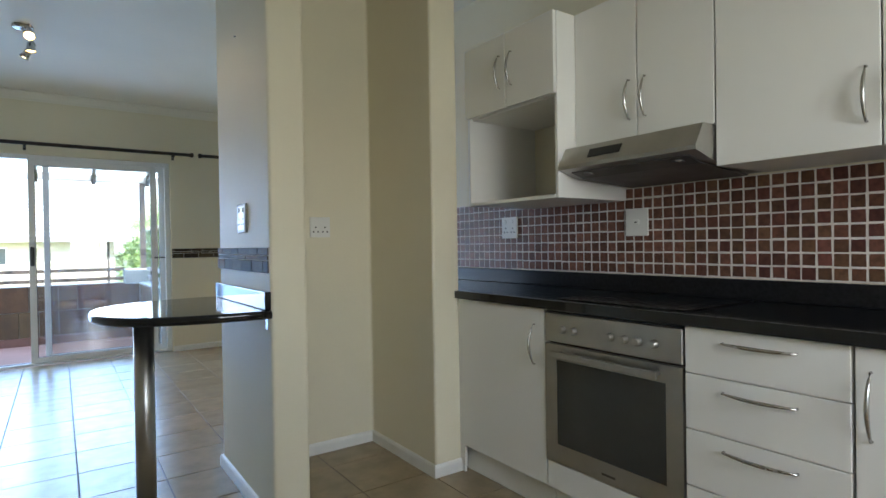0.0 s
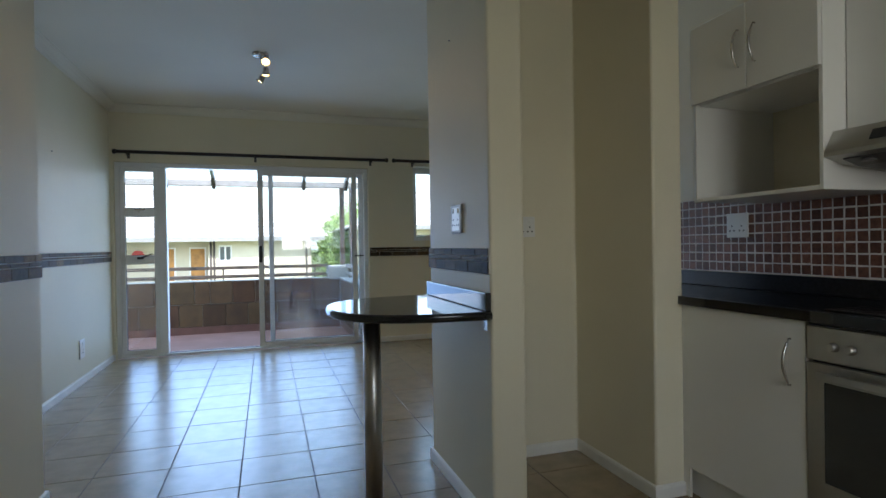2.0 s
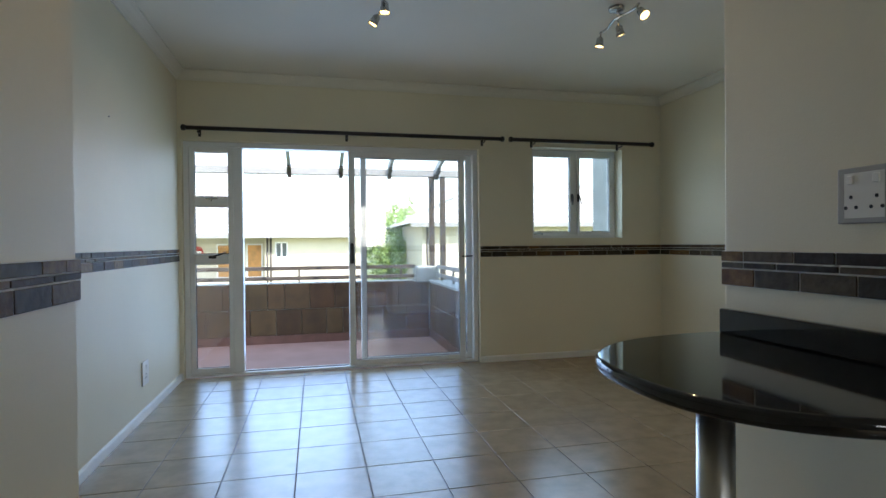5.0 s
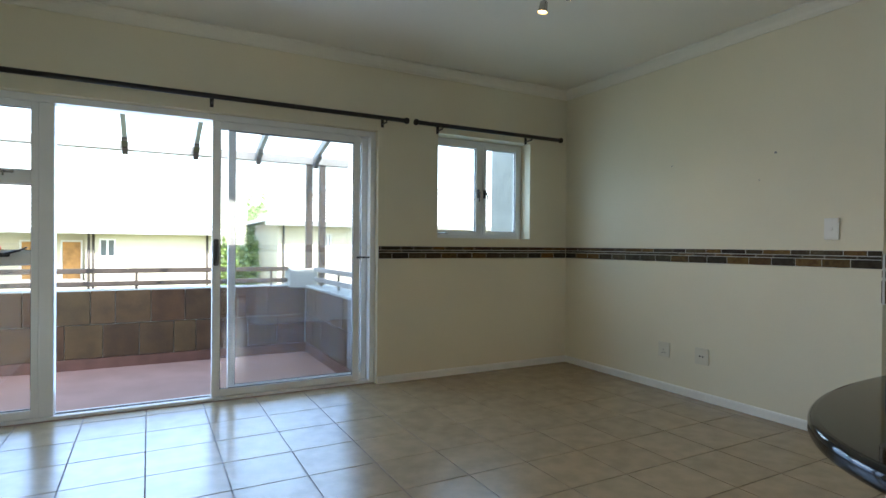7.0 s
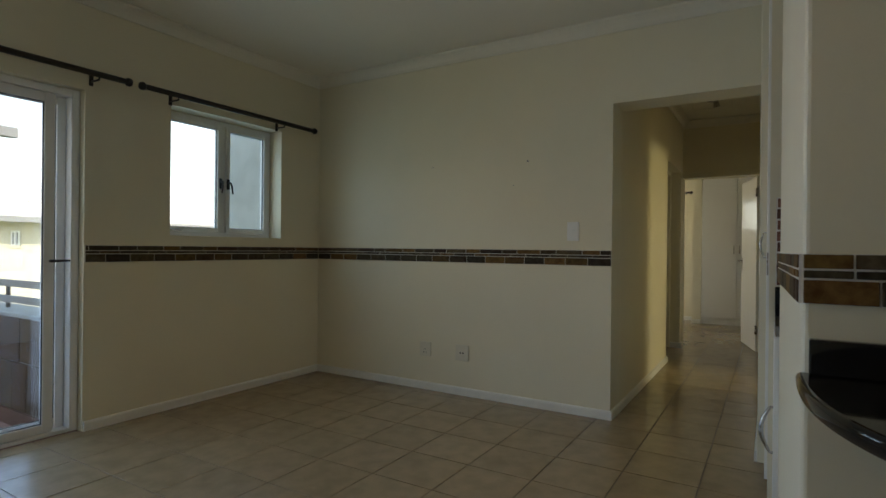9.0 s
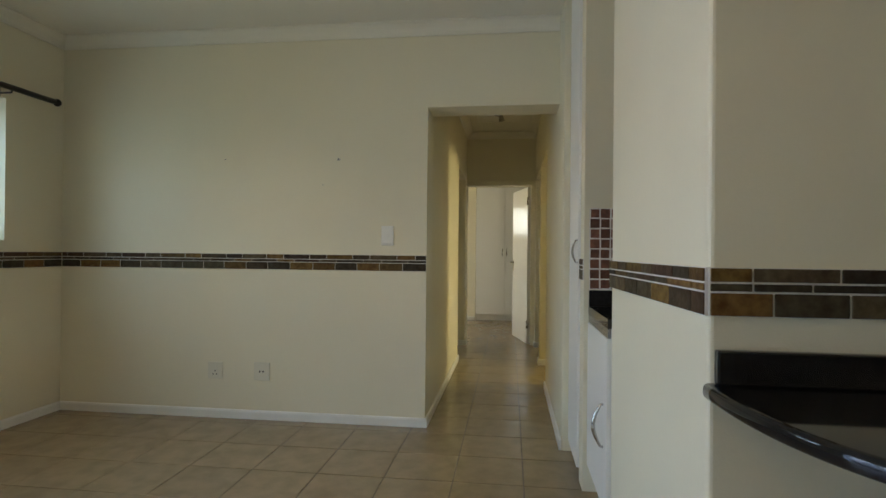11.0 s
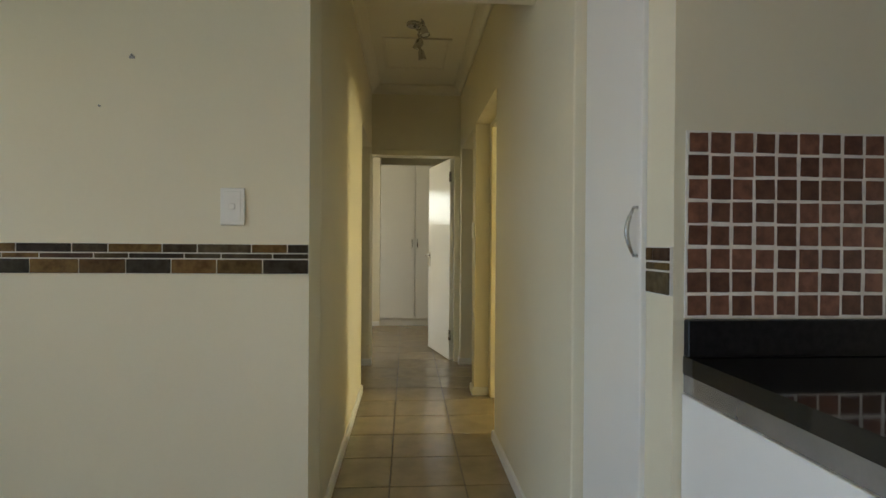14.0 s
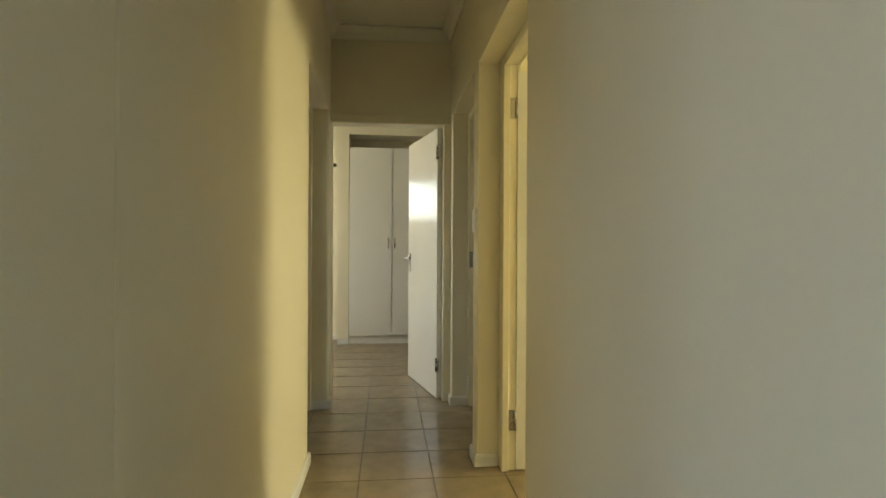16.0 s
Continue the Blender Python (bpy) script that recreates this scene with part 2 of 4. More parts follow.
def prism(bm, pts, axis, a0, a1):
    """A flat outline pushed along an axis; pts are the two other coordinates in x, y, z order."""
    def put(p, a):
        c = list(p)
        c.insert("xyz".index(axis), a)
        return bm.verts.new(c)
    lo, hi = [put(p, a0) for p in pts], [put(p, a1) for p in pts]
    n = len(pts)
    bm.faces.new(lo)
    bm.faces.new(hi[::-1])
    for k in range(n):
        bm.faces.new((lo[k], lo[(k + 1) % n], hi[(k + 1) % n], hi[k]))
    bmesh.ops.recalc_face_normals(bm, faces=bm.faces[:])
    return bm


def slab(bm, axis, a0, a1, u0, u1, v0, v1, holes=()):
    """A wall, floor or ceiling of thickness a0..a1 with openings (u0, u1, v0, v1) right through it."""
    us = sorted({u0, u1, *[min(max(h[i], u0), u1) for h in holes for i in (0, 1)]})
    vs = sorted({v0, v1, *[min(max(h[i], v0), v1) for h in holes for i in (2, 3)]})
    k = "xyz".index(axis)
    cache = {}

    def vert(a, u, v):
        c = [u, v]
        c.insert(k, a)
        key = tuple(round(q, 5) for q in c)
        if key not in cache:
            cache[key] = bm.verts.new(c)
        return cache[key]

    def full(i, j):
        if not (0 <= i < len(us) - 1 and 0 <= j < len(vs) - 1):
            return False
        cu, cv = (us[i] + us[i + 1]) / 2, (vs[j] + vs[j + 1]) / 2
        return not any(h[0] < cu < h[1] and h[2] < cv < h[3] for h in holes)
    for i in range(len(us) - 1):
        for j in range(len(vs) - 1):
            if not full(i, j):
                continue
            p = [(us[i], vs[j]), (us[i + 1], vs[j]), (us[i + 1], vs[j + 1]), (us[i], vs[j + 1])]
            for a in (a0, a1):
                bm.faces.new([vert(a, *q) for q in p])
            for (s, t), (di, dj) in zip(((0, 1), (1, 2), (2, 3), (3, 0)), ((0, -1), (1, 0), (0, 1), (-1, 0))):
                if not full(i + di, j + dj):
                    bm.faces.new([vert(a0, *p[s]), vert(a0, *p[t]), vert(a1, *p[t]), vert(a1, *p[s])])
    bmesh.ops.recalc_face_normals(bm, faces=bm.faces[:])
    return bm


def part(name, bm, material, parent=None, label=""):
    me = bpy.data.meshes.new(name)
    bm.to_mesh(me)
    bm.free()
    me.materials.append(material)
    ob = new(name, me)
    if parent:
        ob.parent = parent
        ob.matrix_parent_inverse = parent.matrix_basis.inverted()
    return tagged(ob, label)


def piece(name, mesh, m, parent):
    """One of many alike pieces on a shared mesh."""
    ob = new(name, mesh)
    ob.parent = parent
    ob.matrix_basis = m
    return ob


def mesh_of(name, bm, material):
    me = bpy.data.meshes.new(name)
    bm.to_mesh(me)
    bm.free()
    me.materials.append(material)
    return me


def thing(name, label, category, x=0, y=0, z=0, group=""):
    ob = new(name)
    ob.empty_display_size = 0.05
    ob.matrix_world = pose(x, y, z)
    return tagged(ob, label, category, group)


def structure(name, bm, material, label, category):
    return tagged(part(name, bm, material), label, category, kind="structure")


def rounded(bm, r=0.012):
    """Softens the upright plaster corners."""
    es = [e for e in bm.edges if abs(e.verts[0].co.z - e.verts[1].co.z) > 0.3 and len(e.link_faces) == 2 and e.calc_face_angle(0) > 1.0]
    bmesh.ops.bevel(bm, geom=es, offset=r, segments=3, affect="EDGES", profile=0.5)
    return bm


# ---- plan ----
CEILZ = 2.66
WX, EX, NY = -1.36, 3.32, 6.60
KX = 2.49
PIERX, PIERY = -0.80, 3.08
BAR = (1.005, 1.155, 2.16, 2.98)
NOOK_X, NOOK_Y, PIL_X = 1.80, 2.83, 1.958
PN, PS, PEND = 3.95, 3.095, 6.64
LINTEL = 2.11
DH = 2.05

# ---- walls ----
structure("wall_north", slab(bmesh.new(), "y", NY, 6.85, -1.5, 9.5, 0, CEILZ + 0.1,
          [(-1.33, 1.33, -1, 2.07), (1.88, 2.87, 1.20, 2.11), (4.4, 5.6, 1.0, 2.1), (7.2, 8.6, 1.0, 2.1)]), PAINT,
          "cream plastered wall with glass door and window openings", "wall")
structure("wall_west", bx(-1.5, PIERY, 0, WX, NY, CEILZ + 0.1), PAINT, "cream plastered living room wall", "wall")
structure("wall_kitchen_west", rounded(bx(-1.5, -1.6, 0, PIERX, PIERY, CEILZ + 0.1)), PAINT, "cream plastered thick kitchen wall", "wall")
structure("wall_south", slab(bmesh.new(), "y", -1.75, -1.6, -1.5, 9.5, 0, CEILZ + 0.1,
          [(0.5, 1.7, 1.05, 2.1), (3.9, 5.2, 1.0, 2.1), (5.8, 6.4, 1.4, 2.0)]), PAINT, "cream plastered outer wall", "wall")
structure("wall_far_east", slab(bmesh.new(), "x", 9.36, 9.5, -1.6, NY, 0, CEILZ + 0.1, [(4.34, 5.5, 1.45, 1.99)]), PAINT,
          "cream plastered bedroom wall with a window", "wall")
structure("wall_east", slab(bmesh.new(), "x", EX, 3.57, PS, NY, 0, CEILZ + 0.1, [(PS - 1, PN, -1, LINTEL)]), PAINT,
          "cream plastered wall with the passage opening", "wall")
structure("wall_passage_north", rounded(slab(bmesh.new(), "y", PN, 4.135, 3.57, PEND, 0, CEILZ + 0.1, [(5.56, 6.52, -1, DH)]), 0.014), PAINT,
          "cream plastered passage wall with a doorway", "wall")
structure("wall_passage_south", rounded(slab(bmesh.new(), "y", 2.91, PS, 3.03, PEND, 0, CEILZ + 0.1, [(4.50, 5.46, -1, DH), (5.60, 6.53, -1, DH)]), 0.006), PAINT,
          "cream plastered passage wall with two doorways", "wall")
structure("wall_passage_end", slab(bmesh.new(), "x", PEND, 6.76, -1.6, NY, 0, CEILZ + 0.1, [(3.122, 3.973, -1, 2.02)]), PAINT,
          "cream plastered passage end wall with a doorway", "wall")
structure("wall_kitchen_east", bx(KX, -1.6, 0, 2.62, 3.045, CEILZ + 0.1), PAINT, "cream plastered kitchen wall", "wall")
structure("wall_cupboard_back", slab(bmesh.new(), "y", 2.45, 2.55, 2.62, 3.03, 0, CEILZ + 0.1), PAINT, "plain wall behind the tall cupboard", "wall")
structure("wall_rooms_divider", bx(5.47, -1.6, 0, 5.57, 2.91, CEILZ + 0.1), PAINT, "plain wall between two rooms", "wall")
structure("wall_cupboard_side", bx(3.03, -1.6, 0, 3.13, 2.91, CEILZ + 0.1), PAINT, "plain wall beside the tall cupboard", "wall")
structure("wall_bar", rounded(prism(bmesh.new(), [(BAR[0], BAR[2]), (BAR[1], BAR[2]), (BAR[1], NOOK_Y), (NOOK_X, NOOK_Y), (NOOK_X, BAR[2] + 0.03),
          (PIL_X, BAR[2] + 0.03), (PIL_X, BAR[3] + 0.03), (BAR[0], BAR[3])], "z", 0, CEILZ + 0.1)), PAINT,
          "cream plastered wall round the fridge recess", "wall")
structure("ceiling", bx(-1.5, -1.75, CEILZ, 9.5, 6.85, CEILZ + 0.12), CEIL, "plain white painted ceiling", "ceiling")
structure("floor", bx(-1.36, -1.75, -0.2, 9.5, 6.62, -0.0032), GROUT, "beige glazed ceramic floor tiles with dark joints", "floor")


# ---- cornices and skirting ----
def run(name, path, profile, material, label, category):
    """A moulding swept along a line of the plan, its profile (out, up) to the line's right; corners mitred."""
    bm = bmesh.new()
    p = [Vector((*q, 0)) for q in path]
    rings = []
    for i, q in enumerate(p):
        d0 = (q - p[i - 1]).normalized() if i else (p[1] - q).normalized()
        d1 = (p[i + 1] - q).normalized() if i < len(p) - 1 else d0
        n0, n1 = Vector((d0.y, -d0.x, 0)), Vector((d1.y, -d1.x, 0))
        m = (n0 + n1) / (1 + n0.dot(n1))
        rings.append([bm.verts.new((q.x + o * m.x, q.y + o * m.y, z)) for o, z in profile])
    n = len(profile)
    for a, b in zip(rings, rings[1:]):
        for k in range(n):
            bm.faces.new((a[k], a[(k + 1) % n], b[(k + 1) % n], b[k]))
    bm.faces.new(rings[0])
    bm.faces.new(rings[-1][::-1])
    bmesh.ops.recalc_face_normals(bm, faces=bm.faces[:])
    return structure(name, bm, material, label, category)


C = CEILZ - 0.001
COVE = [(0.001, C), (0.075, C), (0.075, C - 0.012), (0.055, C - 0.02), (0.032, C - 0.038), (0.018, C - 0.06), (0.013, C - 0.08), (0.001, C - 0.08)]
SKIRT = [(0.001, 0.001), (0.014, 0.001), (0.014, 0.048), (0.010, 0.058), (0.001, 0.062)]
LIVING = [(PIERX, PIERY), (WX, PIERY), (WX, NY), (EX, NY), (EX, 3.10)]
run("cornice_living", [(PIERX, -1.6), *LIVING], COVE, CEIL, "white coved ceiling cornice", "cornice")
run("cornice_passage_north", [(3.57, PN), (PEND, PN), (PEND, PS), (3.57, PS), (3.57, PN - 0.001)][:4], COVE, CEIL, "white coved ceiling cornice", "cornice")
run("baseboard_west", [(PIERX, -1.6), (PIERX, PIERY), (WX, PIERY), (WX, NY), (-1.335, NY)], SKIRT, TRIM, "white painted skirting", "skirting")
run("baseboard_north_east", [(1.335, NY), (EX, NY), (EX, PN), (5.56, PN), (5.56, 4.058)], SKIRT, TRIM, "white painted skirting", "skirting")
run("baseboard_passage_south", [(4.50, 2.987), (4.50, PS), (3.03, PS)], SKIRT, TRIM, "white painted skirting", "skirting")
run("baseboard_pier", [(5.60, 2.987), (5.60, PS), (5.46, PS), (5.46, 2.987)], SKIRT, TRIM, "white painted skirting round the short pier", "skirting")
run("baseboard_passage_end", [(6.622, PS), (6.53, PS), (6.53, 2.987)], SKIRT, TRIM, "white painted skirting", "skirting")
run("baseboard_passage_corner", [(6.52, 4.058), (6.52, PN), (6.622, PN)], SKIRT, TRIM, "white painted skirting", "skirting")
run("baseboard_bar", [(PIL_X - 0.002, BAR[3] + 0.03), (BAR[0], BAR[3]), (BAR[0], BAR[2]), (BAR[1], BAR[2]), (BAR[1], NOOK_Y), (NOOK_X, NOOK_Y), (NOOK_X, BAR[2] + 0.03),
    (PIL_X, BAR[2] + 0.03)], SKIRT, TRIM, "white painted skirting", "skirting")


# ---- glass door to the balcony ----
def frame_rect(bm, y0, y1, x0, x1, z0, z1, w, bottom=None, bevel=0.003):
    b = w if bottom is None else bottom
    box(bm, x0, y0, z0, x0 + w, y1, z1, bevel)
    box(bm, x1 - w, y0, z0, x1, y1, z1, bevel)
    box(bm, x0 + w, y0, z1 - w, x1 - w, y1, z1, bevel)
    box(bm, x0 + w, y0, z0, x1 - w, y1, z0 + b, bevel)
    return bm


def pane(x0, x1, y, z0, z1, parent):
    ob = part("pane", bx(x0, y - 0.003, z0, x1, y + 0.003, z1), GLASS, parent, "clear glass pane")
    ob.visible_shadow = False
    return ob


def gasket(x0, x1, y, z0, z1, parent):
    return part("gasket", frame_rect(bmesh.new(), y - 0.006, y + 0.006, x0 - 0.002, x1 + 0.002, z0 - 0.002, z1 + 0.002, 0.006, bevel=0), RUBBER, parent, "thin black rubber seal")


door1 = thing("door_1", "white aluminium sliding glass door standing open to the balcony", "sliding door", 0, 6.70, 0)
tagged(door1, kind="structure")
part("outer_frame", frame_rect(bmesh.new(), 6.655, 6.775, -1.329, 1.329, 0.004, 2.068, 0.045, 0.022), ALU, door1, "white aluminium outer frame")
part("mullion", bx(-0.925, 6.66, 0.03, -0.845, 6.76, 2.022, bevel=0.004), ALU, door1)
side = part("side_light", frame_rect(bmesh.new(), 6.67, 6.73, -1.283, -0.926, 0.028, 2.022, 0.04, 0.05), ALU, door1, "white fixed side light with three panes")
for z in (1.04, 1.545):
    part("transom", bx(-1.243, 6.672, z - 0.045, -0.966, 6.728, z + 0.045, bevel=0.004), ALU, side)
for z0, z1 in ((0.079, 0.994), (1.086, 1.499), (1.591, 1.98)):
    pane(-1.242, -0.967, 6.70, z0, z1, side)
    gasket(-1.242, -0.967, 6.694, z0, z1, side)
bm = bmesh.new()
box(bm, -1.13, 6.645, 1.045, -1.07, 6.67, 1.07, 0.004)
tube(bm, [(-1.10, 6.655, 1.06), (-1.09, 6.635, 1.065), (-1.02, 6.63, 1.085), (-0.98, 6.628, 1.105)], [0.008, 0.008, 0.007, 0.005], 8)
part("catch", bm, BLACK, side, "black window catch")
bm = bmesh.new()
box(bm, -1.15, 6.645, 1.565, -1.05, 6.67, 1.583, 0.004)
tube(bm, [(-1.10, 6.655, 1.575), (-1.10, 6.63, 1.57), (-1.10, 6.628, 1.545)], 0.006, 8)
part("catch", bm, CHROME, side, "grey top-hung window catch")
fixed = part("fixed_leaf", frame_rect(bmesh.new(), 6.725, 6.765, 0.20, 1.283, 0.028, 2.022, 0.05, 0.06), ALU, door1, "white fixed glass leaf")
pane(0.25, 1.233, 6.745, 0.088, 1.972, fixed)
gasket(0.25, 1.233, 6.739, 0.088, 1.972, fixed)
slide = part("sliding_leaf", frame_rect(bmesh.new(), 6.665, 6.705, 0.085, 1.20, 0.03, 2.022, 0.055, 0.05), ALU, door1, "white sliding leaf pushed open")
pane(0.14, 1.145, 6.685, 0.08, 1.967, slide)
gasket(0.14, 1.145, 6.679, 0.08, 1.967, slide)
part("lock_handle", bx(0.092, 6.638, 0.98, 0.128, 6.665, 1.17, bevel=0.008), BLACK, slide, "black pull handle")
part("lever", tube(bmesh.new(), [(1.178, 6.664, 1.035), (1.18, 6.645, 1.035), (1.20, 6.638, 1.036), (1.272, 6.634, 1.037)], [0.009, 0.009, 0.008, 0.006], 8), BLACK, slide, "black latch lever")
part("threshold", bx(-0.845, 6.70, 0.0245, 0.085, 6.735, 0.030, bevel=0.002), DARKSTEEL, door1, "aluminium sliding track")

# ---- window beside it ----
win1 = thing("window_1", "white aluminium casement window with two closed leaves", "window", 2.36, 6.77, 1.2)
tagged(win1, kind="structure")
part("outer_frame", frame_rect(bmesh.new(), 6.74, 6.80, 1.881, 2.869, 1.202, 2.108, 0.035), ALU, win1)
part("mullion", bx(2.386, 6.742, 1.238, 2.428, 6.798, 2.072, bevel=0.004), ALU, win1)
part("window_sill", bx(1.882, 6.602, 1.196, 2.868, 6.76, 1.2045, bevel=0.002), PAINT, win1, "cream plastered sill")
for x0, x1, hx in ((1.917, 2.385, 2.37), (2.429, 2.833, 2.44)):
    leaf = part("casement", frame_rect(bmesh.new(), 6.73, 6.78, x0, x1, 1.238, 2.072, 0.034), ALU, win1, "white casement leaf")
    pane(x0 + 0.034, x1 - 0.034, 6.755, 1.272, 2.038, leaf)
    gasket(x0 + 0.034, x1 - 0.034, 6.749, 1.272, 2.038, leaf)
    bm = bmesh.new()
    box(bm, hx - 0.011, 6.715, 1.58, hx + 0.011, 6.731, 1.66, 0.003)
    tube(bm, [(hx, 6.72, 1.635), (hx, 6.695, 1.632), (hx + (0.012 if hx > 2.4 else -0.004), 6.692, 1.60), (hx + (0.022 if hx > 2.4 else -0.008), 6.694, 1.545)], [0.008, 0.008, 0.007, 0.006], 8)
    part("catch", bm, BLACK, leaf, "black window catch")
part("stay", tube(bmesh.new(), [(1.94, 6.715, 1.245), (1.98, 6.70, 1.25), (2.04, 6.715, 1.248)], 0.006, 8), CHROME, win1, "small chrome window stay")


def plain_window(name, label, m, w, h):
    t = thing(name, label, "window")
    tagged(t, kind="structure")
    part("outer_frame", frame_rect(bmesh.new(), -0.03, 0.03, -w / 2, w / 2, 0, h, 0.045), ALU, t)
    part("mullion", bx(-0.022, -0.028, 0.045, 0.022, 0.028, h - 0.045, bevel=0.003), ALU, t)
    for s in (-1, 1):
        pane(*sorted((s * 0.022, s * (w / 2 - 0.045))), 0, 0.045, h - 0.045, t)
    t.matrix_basis = m
    return t


plain_window("window_2", "white aluminium bedroom window", pose(9.43, 4.92, 1.45, 0, 0, 90), 1.158, 0.538)
# windows from here on are out of view, assumed and added for their light
plain_window("window_3", "unseen white aluminium kitchen window, added for light", pose(1.1, -1.68, 1.05), 1.198, 1.048)
plain_window("window_4", "unseen white aluminium side room window", pose(4.55, -1.68, 1.0), 1.298, 1.098)
plain_window("window_5", "unseen small white aluminium bathroom window, added for light", pose(6.1, -1.68, 1.4), 0.598, 0.598)
plain_window("unseen_window_6", "white aluminium bedroom window", pose(5.0, 6.73, 1.0), 1.198, 1.098)
plain_window("unseen_window_7", "white aluminium bedroom window", pose(7.9, 6.73, 1.0), 1.398, 1.098)


# ---- curtain rods ----
def curtain_rod(x0, x1, brackets, label):
    t = thing("curtain_rod", label, "curtain rod", (x0 + x1) / 2, 6.5, 2.15)
    part("pole", tube(bmesh.new(), [(x0 + 0.03, 6.50, 2.155), (x1 - 0.03, 6.50, 2.155)], 0.018, 12), ROD, t)
    for x, s in ((x0, 1), (x1, -1)):
        part("finial", tube(bmesh.new(), [(x, 6.50, 2.155), (x + s * 0.006, 6.50, 2.155), (x + s * 0.018, 6.50, 2.155), (x + s * 0.03, 6.50, 2.155), (x + s * 0.042, 6.5, 2.155)],
             [0.010, 0.022, 0.027, 0.025, 0.018], 12), ROD, t, "dark turned end knob")
    for x in brackets:
        bm = bmesh.new()
        tube(bm, [(x, 6.597, 2.125), (x, 6.50, 2.125), (x, 6.50, 2.14)], 0.006, 8)
        box(bm, x - 0.012, 6.59, 2.10, x + 0.012, 6.599, 2.17, 0.002)
        part("bracket", bm, ROD, t)
    return t


curtain_rod(-1.31, 1.556, (-1.18, 0.07, 1.36), "long dark brown curtain rod above the glass door")
curtain_rod(1.60, 3.175, (1.87, 2.81), "short dark brown curtain rod above the window")
rod = thing("curtain_rod", "black curtain rod above the bedroom window", "curtain rod", 9.3, 4.8, 2.06)
part("pole", tube(bmesh.new(), [(9.30, 4.20, 2.085), (9.30, 5.6, 2.085)], 0.0135, 10), ROD, rod)
for y, s in ((4.15, 1), (5.65, -1)):
    part("finial", tube(bmesh.new(), [(9.30, y, 2.085), (9.30, y + s * 0.02, 2.085), (9.30, y + s * 0.05, 2.085)], [0.012, 0.024, 0.016], 10), ROD, rod)
for y in (4.25, 5.5):
    part("bracket", tube(bmesh.new(), [(9.359, y, 2.06), (9.30, y, 2.06), (9.30, y, 2.075)], 0.006, 8), ROD, rod)


# ---- breakfast bar ----
def d_outline(a, b, n=80, ex=2.5):
    pts = []
    for i in range(n + 1):
        t = -math.pi / 2 + math.pi * i / n
        c, s = math.cos(t), math.sin(t)
        pts.append((BAR[0] - 0.0015 - a * abs(c) ** (2 / ex), 2.565 + b * math.copysign(abs(s) ** (2 / ex), s)))
    return pts


bar = thing("breakfast_bar", "black granite breakfast bar with a rounded end on a steel leg", "bar counter", 0.8, 2.565, 0)
bm = prism(bmesh.new(), d_outline(0.59, 0.425), "z", 0.848, 0.882)
es = [e for e in bm.edges if abs(e.verts[0].co.z - e.verts[1].co.z) < 0.001 and (e.verts[0].co.x + e.verts[1].co.x) / 2 < BAR[0] - 0.01]
bmesh.ops.bevel(bm, geom=es, offset=0.012, segments=4, affect="EDGES", profile=0.5)
for f in bm.faces:
    f.smooth = abs(f.normal.z) < 0.98
part("slab", bm, GRANITE, bar, "polished black granite top")
part("splashback", bx(BAR[0] - 0.027, 2.15, 0.8825, BAR[0] - 0.0015, 2.968, 0.955, bevel=0.004, seg=2), GRANITE, bar, "low black granite upstand")
leg = part("leg", tube(bmesh.new(), [(0.60, 2.53, 0.002), (0.60, 2.53, 0.846)], 0.038, 24), STEEL, bar, "round brushed steel leg")
part("foot_ring", tube(bmesh.new(), [(0.60, 2.53, 0.001), (0.60, 2.53, 0.022), (0.60, 2.53, 0.03)], [0.047, 0.047, 0.039], 24), BLACK, leg, "black base ring")
bm = bmesh.new()
box(bm, BAR[0] - 0.004, 2.19, 0.80, BAR[0] - 0.001, 2.225, 0.847)
box(bm, BAR[0] - 0.04, 2.19, 0.844, BAR[0] - 0.004, 2.225, 0.847)
part("bracket", bm, CHROME, bar, "small steel angle bracket")


